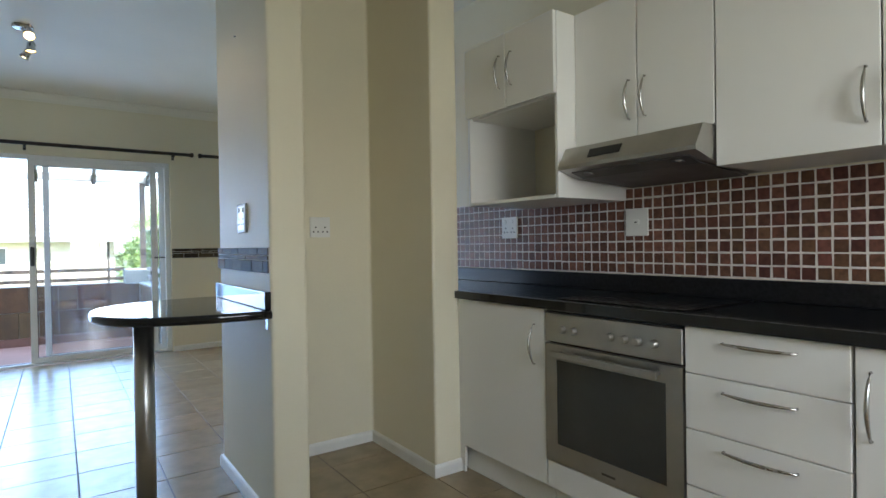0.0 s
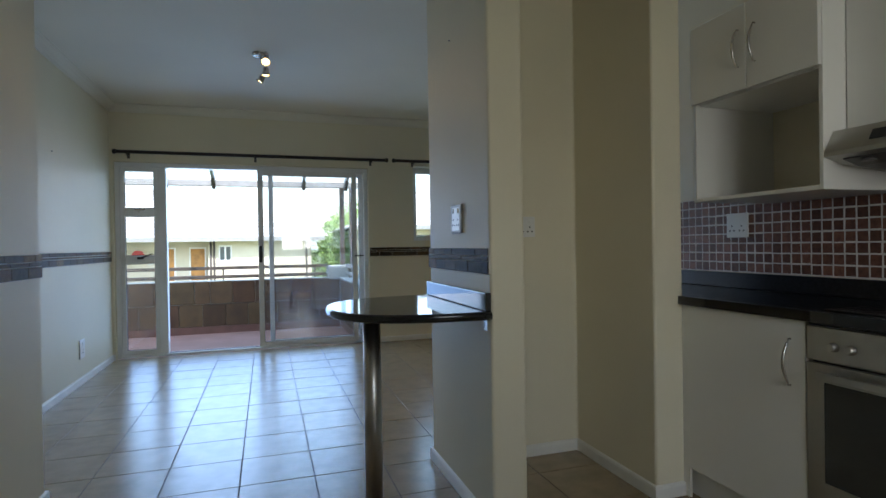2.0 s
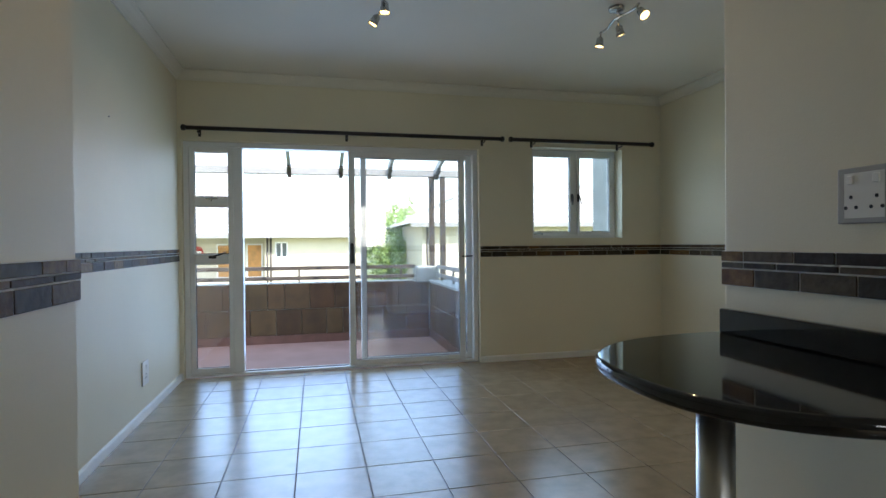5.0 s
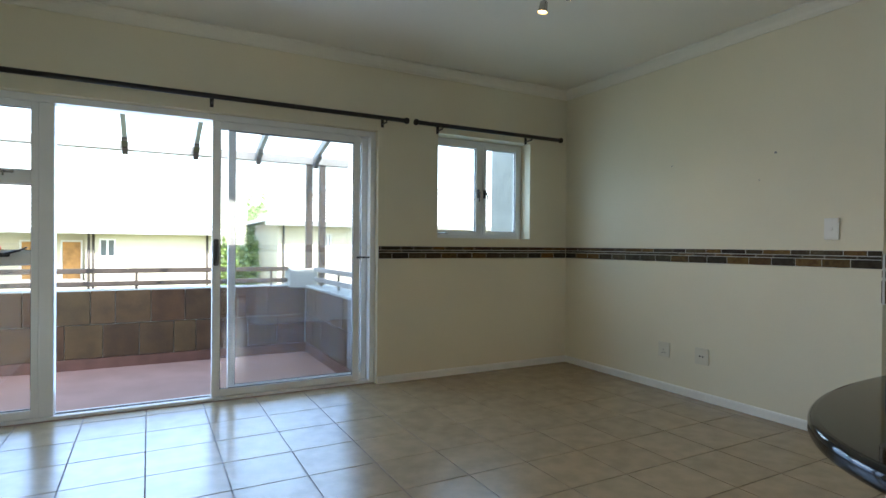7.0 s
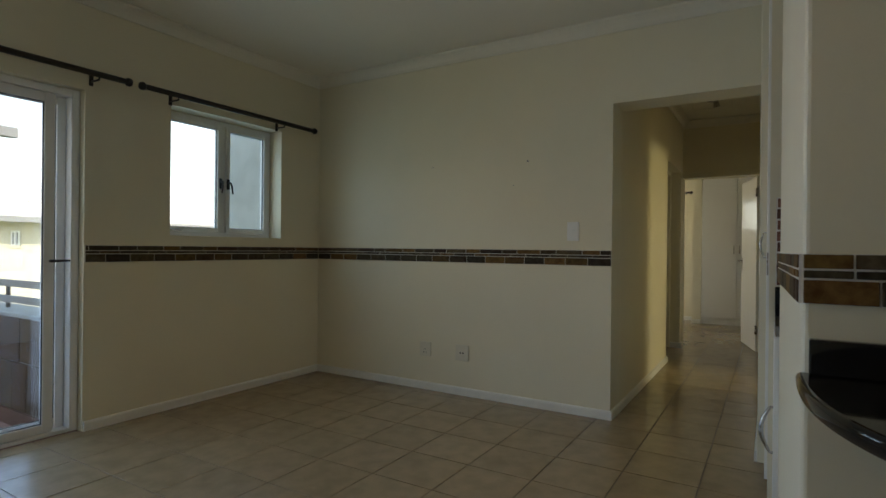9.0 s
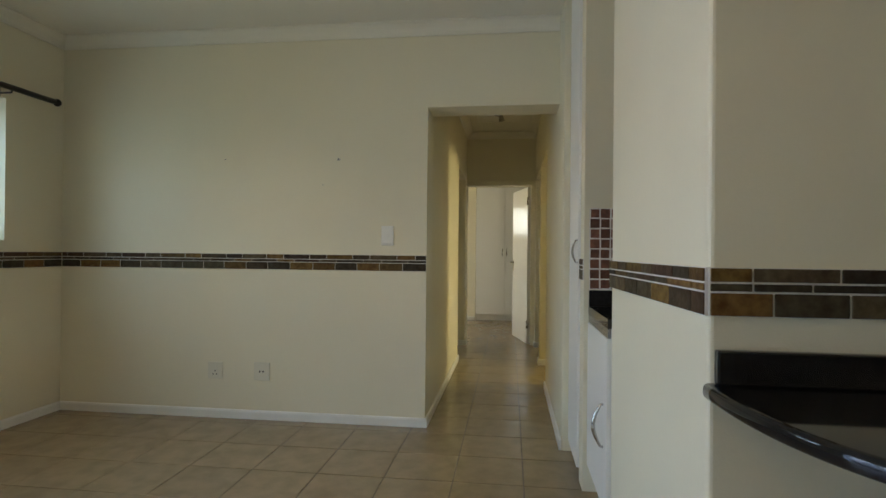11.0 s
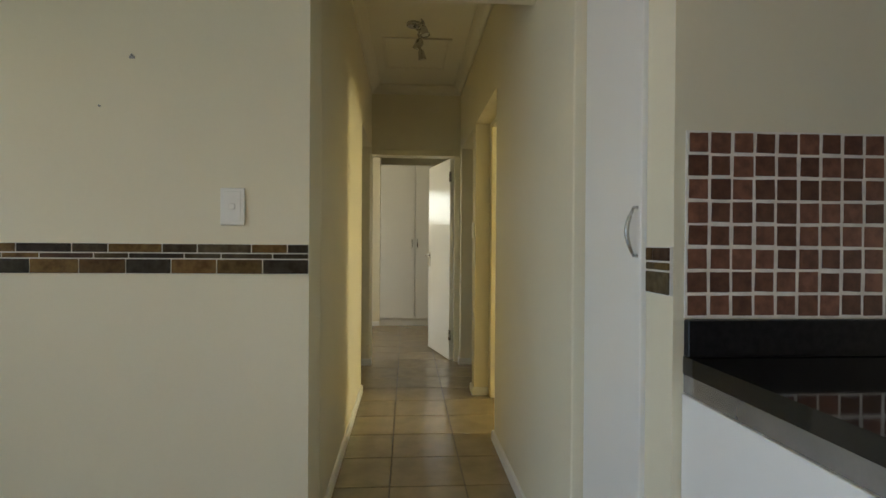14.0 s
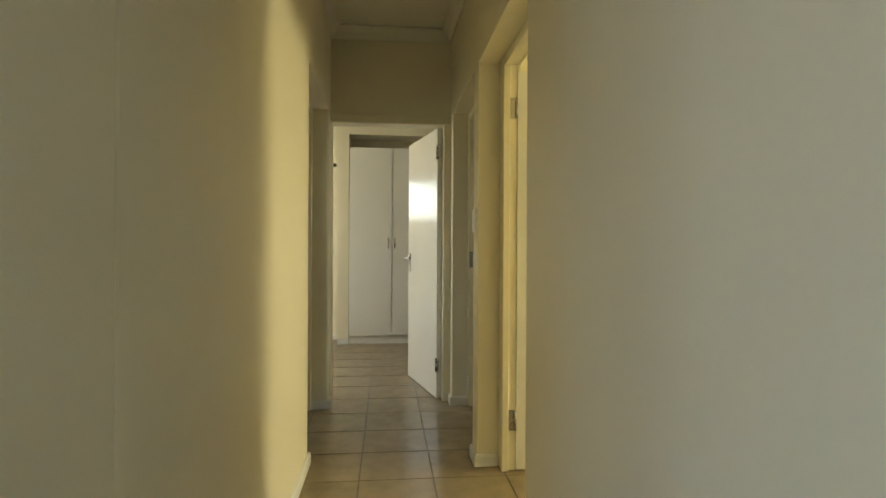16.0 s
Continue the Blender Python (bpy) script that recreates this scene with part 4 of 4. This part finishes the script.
run("baseboard_bedroom_pier", [(9.02, 4.11), (9.02, 3.985)], SKIRT, TRIM, "white painted skirting", "skirting")

# ---- balcony ----
structure("balcony_floor", bx(-2.2, 6.855, -0.22, 1.6, 8.75, -0.045), PINKTILE, "terracotta coloured balcony paving", "balcony floor")
structure("balcony_parapet_front", bx(-2.2, 8.47, -0.045, 1.5, 8.66, 0.66), COPING, "low plastered balcony wall clad with slate inside", "parapet")
structure("balcony_parapet_side", bx(1.235, 6.855, -0.045, 1.435, 8.468, 0.66), COPING, "low plastered balcony side wall clad with slate inside", "parapet")
structure("balcony_parapet_far_side", bx(-2.2, 6.855, -0.045, -2.0, 8.468, 0.66), COPING, "low plastered balcony side wall", "parapet")
structure("balcony_coping", bx(-2.2, 8.472, 0.66, 1.03, 8.68, 0.69, bevel=0.006), COPING, "pale plastered coping on the balcony wall", "coping")
structure("balcony_coping_side", bx(1.205, 6.855, 0.66, 1.455, 8.435, 0.69, bevel=0.006), COPING, "pale plastered coping on the balcony side wall", "coping")
structure("balcony_corner_pier", bx(1.035, 8.44, 0.661, 1.345, 8.69, 0.868, bevel=0.008), COPING, "raised grey plastered corner pier", "pier")
rl = thing("balcony_rail", "dark brown steel balcony rail with two flat bars", "railing", -0.5, 8.55, 0.69)
for z in (0.743, 0.867):
    part("rail_bar", bx(-2.0, 8.535, z - 0.024, 1.05, 8.565, z + 0.024, bevel=0.003), RAILDARK, rl)
for x in (-1.7, -0.42, 0.86):
    part("post", bx(x - 0.012, 8.54, 0.69, x + 0.012, 8.56, 0.86), RAILDARK, rl)
rl = thing("balcony_rail", "grey steel balcony side rail with two flat bars", "railing", 1.32, 7.6, 0.69)
for z in (0.752, 0.862):
    part("rail_bar", bx(1.305, 6.856, z - 0.024, 1.335, 8.439, z + 0.024, bevel=0.003), RAILLIGHT, rl)
for y in (7.0, 7.6, 8.2):
    part("post", bx(1.31, y - 0.012, 0.69, 1.33, y + 0.012, 0.86), RAILDARK, rl)
structure("balcony_skirting", bx(-2.0, 8.445, -0.044, 1.228, 8.4685, 0.055), BASESTRIP, "dark red-brown strip along the balcony wall", "skirting")
structure("balcony_skirting_side", bx(1.211, 6.86, -0.044, 1.2335, 8.444, 0.055), BASESTRIP, "dark red-brown strip along the balcony wall", "skirting")
# pergola
pg = thing("pergola", "steel and timber balcony pergola with sloping rafters", "pergola", 0, 8.5, 0.87)
part("beam", bx(-2.1, 8.52, 2.033, 1.72, 8.60, 2.12, bevel=0.004), RAILLIGHT, pg, "pale grey cross beam")
for x, z in ((1.275, 0.867), (1.424, 0.661)):
    part("post", bx(x - 0.035, 8.535, z, x + 0.035, 8.595, 2.033, bevel=0.004), RAILDARK, pg, "dark steel post")
for x in (-1.75, -1.13, -0.52, 0.10, 0.71, 1.33):
    bm = prism(bmesh.new(), [(8.62, 2.121), (6.88, 2.60), (6.88, 2.51), (8.51, 2.07)], "x", x - 0.02, x + 0.02)
    part("rafter", bm, RAFTER, pg, "pale sloping rafter")
    bm = prism(bmesh.new(), [(8.518, 1.99), (8.518, 2.055), (8.40, 2.105), (8.32, 2.125), (8.32, 2.09), (8.44, 2.05), (8.48, 1.99)], "x", x - 0.024, x + 0.024)
    part("rafter_shoe", bm, RAILDARK, pg, "dark steel rafter shoe")
structure("wall_outside_return", bx(3.03, 6.85, -3.0, 3.25, 7.5, CEILZ + 0.1), COPING, "grey plastered outside wall beside the window", "wall")
structure("wall_below", bx(-2.2, -1.75, -3.0, 9.5, 6.85, -0.22), HOUSEWALL, "plastered storey underneath", "wall")

# ---- outside ----
structure("ground", bx(-900, -900, -3.3, 900, 900, -3.0), GRASS, "dry green lawn reaching to the horizon", "ground")


def roof_tiles(bm, corners, rows, cols):
    """Tiled slope between eave a-b and ridge c-d, as stepped courses."""
    a, b, c, d = [Vector(p) for p in corners]
    n = (b - a).cross(d - a).normalized()
    if n.z < 0:
        n = -n
    for r in range(rows):
        s0, s1 = r / rows, (r + 1.08) / rows
        l0, r0 = a.lerp(d, s0), b.lerp(c, s0)
        l1, r1 = a.lerp(d, min(s1, 1)), b.lerp(c, min(s1, 1))
        m = max(1, int(cols * (r0 - l0).length / max((b - a).length, 0.1)))
        for k in range(m):
            q = [l0.lerp(r0, k / m) + n * 0.06, l0.lerp(r0, (k + 0.96) / m) + n * 0.06, l1.lerp(r1, (k + 0.96) / m), l1.lerp(r1, k / m)]
            vs = [bm.verts.new(p) for p in q]
            lo = [bm.verts.new(p - n * 0.08) for p in q]
            bm.faces.new(vs)
            for e in range(4):
                bm.faces.new((vs[e], lo[e], lo[(e + 1) % 4], vs[(e + 1) % 4]))
    return bm


def house(x0, x1, y0, depth, eave, ridge, label, windows, doors, pipes, porch=None):
    h = thing("apartment_building", label, "building", (x0 + x1) / 2, y0, -3)
    holes = [(a, b, c, d) for a, b, c, d in windows]
    if porch:
        holes.append((porch[0], porch[1], -0.9, eave - 0.25))
    part("wall", slab(bmesh.new(), "y", y0, y0 + 0.3, x0, x1, -3.0, eave, holes), HOUSEWALL, h, "cream plastered facade")
    part("side_wall", bx(x1 - 0.3, y0 + 0.3, -3.0, x1, y0 + depth, eave), HOUSEWALL, h)
    part("side_wall", bx(x0, y0 + 0.3, -3.0, x0 + 0.3, y0 + depth, eave), HOUSEWALL, h)
    o = 0.8
    a, b = (x0 - o, y0 - o, eave), (x1 + o, y0 - o, eave)
    run_ = min(depth / 2 + o, (x1 - x0) / 2 + o)
    c, d = (x1 + o - run_, y0 - o + run_, ridge), (x0 - o + run_, y0 - o + run_, ridge)
    bm = roof_tiles(bmesh.new(), (a, b, c, d), 16, 60)
    e, f = (x1 + o, y0 + depth + o, eave), (x0 - o, y0 + depth + o, eave)
    g, i = (x1 + o - run_, y0 + depth + o - run_, ridge), (x0 - o + run_, y0 + depth + o - run_, ridge)
    roof_tiles(bm, (b, e, g, c), 16, 40)
    roof_tiles(bm, (f, a, d, i), 16, 40)
    roof_tiles(bm, (e, f, i, g), 8, 30)
    roof = part("roof", bm, ROOFMAT, h, "pale tiled hipped roof")
    part("fascia", bx(x0 - o, y0 - o - 0.03, eave - 0.22, x1 + o, y0 - o, eave + 0.02), RAILLIGHT, roof, "grey fascia and gutter")
    part("soffit", bx(x0 - o, y0 - o, eave - 0.06, x1 + o, y0 - 0.001, eave - 0.03), HOUSEWALL, roof)
    for w in windows:
        t = part("window", frame_rect(bmesh.new(), y0 + 0.08, y0 + 0.16, w[0] + 0.001, w[1] - 0.001, w[2] + 0.001, w[3] - 0.001, 0.09, bevel=0), ALU, h, "white framed window")
        mid = (w[0] + w[1]) / 2
        part("frame_bar", bx(mid - 0.05, y0 + 0.085, w[2] + 0.09, mid + 0.05, y0 + 0.155, w[3] - 0.09), ALU, t)
        for p0, p1 in ((w[0] + 0.09, mid - 0.05), (mid + 0.05, w[1] - 0.09)):
            part("pane", bx(p0, y0 + 0.11, w[2] + 0.09, p1, y0 + 0.13, w[3] - 0.09), DARKPANE, t)
        part("sill", bx(w[0] - 0.06, y0 - 0.06, w[2] - 0.09, w[1] + 0.06, y0 + 0.07, w[2]), HOUSEWALL, t)
    if porch:
        part("porch_wall", bx(porch[0], y0 + 1.6, -0.9, porch[1], y0 + 1.8, eave - 0.06), HOUSEWALL, h, "recessed porch wall")
        part("porch_floor", bx(porch[0], y0 + 0.3, -1.1, porch[1], y0 + 1.8, -0.9), COPING, h)
    for a0, a1 in doors:
        dd = part("door", bx(a0, y0 + 1.52, -0.9, a1, y0 + 1.599, 1.15), ORANGE, h, "orange varnished front door")
        part("door_surround", frame_rect(bmesh.new(), y0 + 1.50, y0 + 1.598, a0 - 0.09, a1 + 0.09, -0.9, 1.25, 0.085, bevel=0), ALU, dd)
    for x in pipes:
        part("downpipe", tube(bmesh.new(), [(x, y0 - 0.08, -3), (x, y0 - 0.08, eave - 0.1)], 0.06, 8), RAILDARK, h, "dark downpipe")
    return h


house(-22.0, 2.9, 36.0, 14.0, 1.80, 5.4, "cream plastered apartment building with a pale hipped roof",
      [(-2.62, -1.85, 0.35, 1.35), (-9.5, -8.6, 0.3, 1.3)], [(-4.35, -3.55), (-6.1, -5.3)], [-3.05, -2.85, 2.6], (-12.0, -3.2))
house(5.9, 24.0, 33.0, 12.0, 2.35, 5.6, "second cream apartment building behind the balcony",
      [(8.55, 8.95, 0.95, 1.75), (10.75, 11.15, 1.05, 1.75), (12.05, 12.5, 0.9, 1.7), (15.0, 16.0, 0.6, 1.6)], [], [6.2])
sg = thing("round_sign", "red and white round notice on the porch wall", "sign", -7.3, 37.5, 0.7)
part("disc", tube(bmesh.new(), [(-7.3, 37.58, 0.75), (-7.3, 37.54, 0.75)], 0.36, 20), mat("red_sign_paint", (0.5, 0.04, 0.03), 0.5, vary=0.05), sg)
part("bar", bx(-7.55, 37.52, 0.68, -7.05, 37.539, 0.82), PLASTIC, sg)


def tree(x, y, height, spread, seed, label):
    """A tapered trunk with limbs and a crown of many small leaf clumps."""
    rnd = random.Random(seed)
    t = thing("tree", label, "tree", x, y, -3)
    base = Vector((x, y, -3.0))
    bm = bmesh.new()
    top = base + Vector((0.3, 0.1, height * 0.62))
    tube(bm, [base, base.lerp(top, 0.35) + Vector((0.1, 0, 0)), base.lerp(top, 0.7), top], [0.24, 0.19, 0.13, 0.05], 9)
    tips = []
    for k in range(15):
        s = rnd.uniform(0.35, 0.98)
        p = base.lerp(top, s)
        a = rnd.uniform(0, 2 * math.pi)
        ln = spread * rnd.uniform(0.5, 1.0) * (1.15 - 0.5 * s)
        q = p + Vector((math.cos(a) * ln, math.sin(a) * ln, height * rnd.uniform(0.08, 0.36)))
        mid = p.lerp(q, 0.5) + Vector((0, 0, -0.15))
        tube(bm, [p, mid, q], [0.08, 0.05, 0.02], 6)
        tips += [q, mid.lerp(q, 0.5)]
    part("trunk", bm, BARK, t, "brown trunk with spreading limbs")
    verts, faces = [], []
    for q in tips:
        for _ in range(4):
            c = q + Vector([rnd.gauss(0, spread * 0.2) for _ in range(3)])
            r = rnd.uniform(0.25, 0.6)
            for _ in range(55):
                o = c + Vector([rnd.gauss(0, r * 0.6) for _ in range(3)])
                u = Vector([rnd.uniform(-1, 1) for _ in range(3)]).normalized()
                v = u.cross(Vector([rnd.uniform(-1, 1) for _ in range(3)])).normalized()
                w = rnd.uniform(0.06, 0.15)
                n = len(verts)
                verts += [o - u * w, o + v * w * 0.5, o + u * w, o - v * w * 0.5]
                faces.append((n, n + 1, n + 2, n + 3))
    me = bpy.data.meshes.new("crown")
    me.from_pydata([tuple(v) for v in verts], [], faces)
    me.materials.append(LEAF)
    ob = new("crown", me)
    ob.parent = t
    ob.matrix_parent_inverse = t.matrix_basis.inverted()
    tagged(ob, "uneven crown of small green leaves")
    return t


tree(5.2, 41.0, 6.2, 2.1, 3, "leafy green tree between the buildings")
tree(6.8, 47.0, 8.4, 3.0, 5, "tall leafy green tree behind the buildings")
tree(5.0, 39.5, 4.3, 1.5, 11, "low green shrub between the buildings")



# ---- small wall plugs and marks ----
for p, r in ((pose(EX, 4.553, 1.777, 0, 0, -90), 0), (pose(EX, 4.66, 1.60, 0, 0, -90), 1), (pose(EX, 5.36, 1.78, 0, 0, -90), 1), (pose(WX, 5.0, 1.9, 0, 0, 90), 1), (pose(BAR[0], 2.6, 2.1, 0, 0, -90), 1)):
    t = thing("wall_plug", "small grey screw stuck in the wall" if r else "small grey picture hook screwed to the wall", "wall plug")
    part("screw", tube(bmesh.new(), [(0, -0.0005, 0), (0, -0.007, 0), (0, -0.009, 0)], [0.003, 0.004, 0.0025], 8), RAILLIGHT, t)
    if not r:
        part("hook", bx(-0.009, -0.005, -0.012, 0.009, -0.001, -0.003, bevel=0.001), RAILLIGHT, t)
    t.matrix_basis = p

# ---- slate dado bands ----
def dado(name, label, m, length, seed):
    """Three courses of slate strips along +x that stand proud of a wall facing -y."""
    rnd = random.Random(seed)
    t = thing(name, label, "tile border")
    tagged(t, kind="structure")
    part("grout_bed", bx(0, -0.006, 1.026, length, -0.0005, 1.130), BANDGROUT, t, "pale grout bed")
    for z0, z1, widths in ((1.1000, 1.1285, (0.12, 0.18)), (1.0800, 1.0955, (0.18, 0.12)), (1.0275, 1.0755, (0.155,))):
        x, k = length - rnd.uniform(0.06, 0.16), 0
        edges = [length]
        while x > 0:
            edges.append(x)
            x -= widths[k % len(widths)] * rnd.uniform(0.96, 1.04)
            k += 1
        edges.append(0.0)
        for b, a in zip(edges, edges[1:]):
            if b - a > 0.008:
                part("slate_strip", bx(a + 0.002, -0.0085 - rnd.uniform(0, 0.002), z0, b - 0.002, -0.006, z1, bevel=0.0014), SLATE, t)
    t.matrix_basis = m
    return t


dado("trim_band_east", "multicoloured slate strip border on the wall", pose(EX, NY - 0.009, 0, 0, 0, -90), NY - 0.009 - PN, 1)
dado("trim_band_north", "multicoloured slate strip border under the window", pose(1.335, NY, 0), EX - 0.009 - 1.335, 2)
dado("trim_band_west", "multicoloured slate strip border on the wall", pose(WX, PIERY + 0.01, 0, 0, 0, 90), NY - PIERY - 0.02, 3)
dado("trim_band_kitchen_west", "multicoloured slate strip border on the thick wall", pose(PIERX, 0.3, 0, 0, 0, 90), PIERY - 0.3, 4)
dado("trim_band_pier", "multicoloured slate strip border on the thick wall's end", pose(PIERX, PIERY, 0, 0, 0, 180), PIERX - WX - 0.01, 5)
dado("trim_band_bar_west", "multicoloured slate strip border above the bar", pose(BAR[0], BAR[3], 0, 0, 0, -90), BAR[3] - BAR[2], 6)
dado("trim_band_bar_north", "multicoloured slate strip border on the recess wall", pose(PIL_X, BAR[3] + 0.03, 0, 0, 0, 180 + math.degrees(math.atan2(0.03, PIL_X - BAR[0]))), PIL_X - BAR[0], 7)
dado("trim_band_cupboard", "short piece of slate strip border beside the cupboard", pose(2.606, 3.045, 0, 0, 0, 180), 0.115, 8)

# ---- mosaic splashback ----
MP, MZ0 = 0.0491, 0.981
sp = thing("splashback", "red-brown glazed mosaic splashback with pale grout", "splashback", KX, 1.5, MZ0)
tagged(sp, kind="structure")
part("grout_bed", bx(KX - 0.005, -0.6, MZ0, KX - 0.0005, 3.0215, MZ0 + 8 * MP + 0.002), MGROUT, sp, "pale grout bed")
kinds = []
rnd = random.Random(4)
for k in range(5):
    bm = bmesh.new()
    w = 0.0224 - 0.0005 * k
    box(bm, -0.0058 - 0.0002 * k, -w, -w, -0.001, w, w, 0.002, 2)
    for v in bm.verts:
        v.co.y += rnd.uniform(-0.0006, 0.0006)
        v.co.z += rnd.uniform(-0.0006, 0.0006)
    kinds.append(mesh_of("mosaic_tile", bm, MOSAIC))
rest_v, rest_f = [], []
inv = Matrix.Translation((-KX, -1.5, -MZ0))
for c in range(75):
    y = 3.020 - (c + 0.5) * MP
    for r in range(8):
        z = MZ0 + 0.002 + (r + 0.5) * MP
        me = kinds[rnd.randrange(5)]
        m = pose(KX, y + rnd.uniform(-0.0008, 0.0008), z + rnd.uniform(-0.0008, 0.0008), rnd.uniform(-1.0, 1.0), 0, rnd.uniform(-0.6, 0.6))
        if y > 1.28:
            piece("mosaic_tile", me, inv @ m, sp)
        else:
            n = len(rest_v)
            rest_v += [tuple(m @ v.co) for v in me.vertices]
            rest_f += [tuple(n + i for i in p.vertices) for p in me.polygons]
me = bpy.data.meshes.new("mosaic_tiles_far")
me.from_pydata(rest_v, [], rest_f)
me.materials.append(MOSAIC)
ob = new("mosaic_tiles", me)
ob.parent = sp
ob.matrix_parent_inverse = sp.matrix_basis.inverted()
tagged(ob, kind="stuff")

# ---- slate cladding inside the parapet ----
rnd = random.Random(9)
for name, m, length in (("balcony_parapet_front", pose(-2.0, 8.47, 0), 3.22), ("balcony_parapet_side", pose(1.235, 8.462, 0, 0, 0, -90), 1.6)):
    host = bpy.data.objects[name]
    for r in range(2):
        x = -0.1 * r
        while x < length - 0.02:
            w = rnd.choice((0.30, 0.30, 0.31, 0.2))
            a, b = max(0.002, x), min(x + w - 0.005, length - 0.01)
            if b - a > 0.02:
                z0 = 0.058 + 0.315 * r
                p = part("slate_tile", bx(a, -0.012 - rnd.uniform(0, 0.006), z0, b, -0.001, z0 + 0.309, bevel=0.003), CLAD, host)
                p.matrix_basis = m
            x += w

# ---- floor tiles ----
PITCH, T0X, T0Y = 0.354, 0.028, 3.68
tiles = {}
fl = bpy.data.objects["floor"]
far_v, far_f = [], []
count = 0
for i in range(-5, 28):
    for j in range(-16, 9):
        x0, y0 = T0X + i * PITCH + 0.003, T0Y + j * PITCH + 0.003
        x1, y1 = x0 + PITCH - 0.006, y0 + PITCH - 0.006
        lim = 6.648 if -1.3 < (x0 + x1) / 2 < 1.3 else 6.62
        x0, x1, y0, y1 = max(x0, -1.40), min(x1, 9.4), max(y0, -1.65), min(y1, lim)
        if x1 - x0 < 0.02 or y1 - y0 < 0.02 or x0 > 9.3:
            continue
        near = (-1.4 < x1 and x0 < 3.35 and y1 > 1.9) or (3.2 < x0 < 6.7 and 3.0 < y1 and y0 < 4.0)
        key = (round(x1 - x0, 4), round(y1 - y0, 4), 0.0 if x0 > 6.9 else 0.0006)
        if key not in tiles:
            tiles[key] = mesh_of("floor_tile", bx(0, 0, -0.008, key[0], key[1], 0.0, bevel=key[2]), TILE)
        dz = random.Random(i * 31 + j).uniform(-0.0004, 0.0004) if key[2] else 0.0
        if near and count < 298:
            piece("floor_tile", tiles[key], pose(x0, y0, dz), fl)
            count += 1
        else:
            n = len(far_v)
            far_v += [(v.co.x + x0, v.co.y + y0, v.co.z + dz) for v in tiles[key].vertices]
            far_f += [tuple(n + q for q in p.vertices) for p in tiles[key].polygons]
me = bpy.data.meshes.new("floor_tiles_far")
me.from_pydata(far_v, [], far_f)
me.materials.append(TILE)
ob = new("floor_tiles", me)
ob.parent = fl
tagged(ob, kind="stuff")
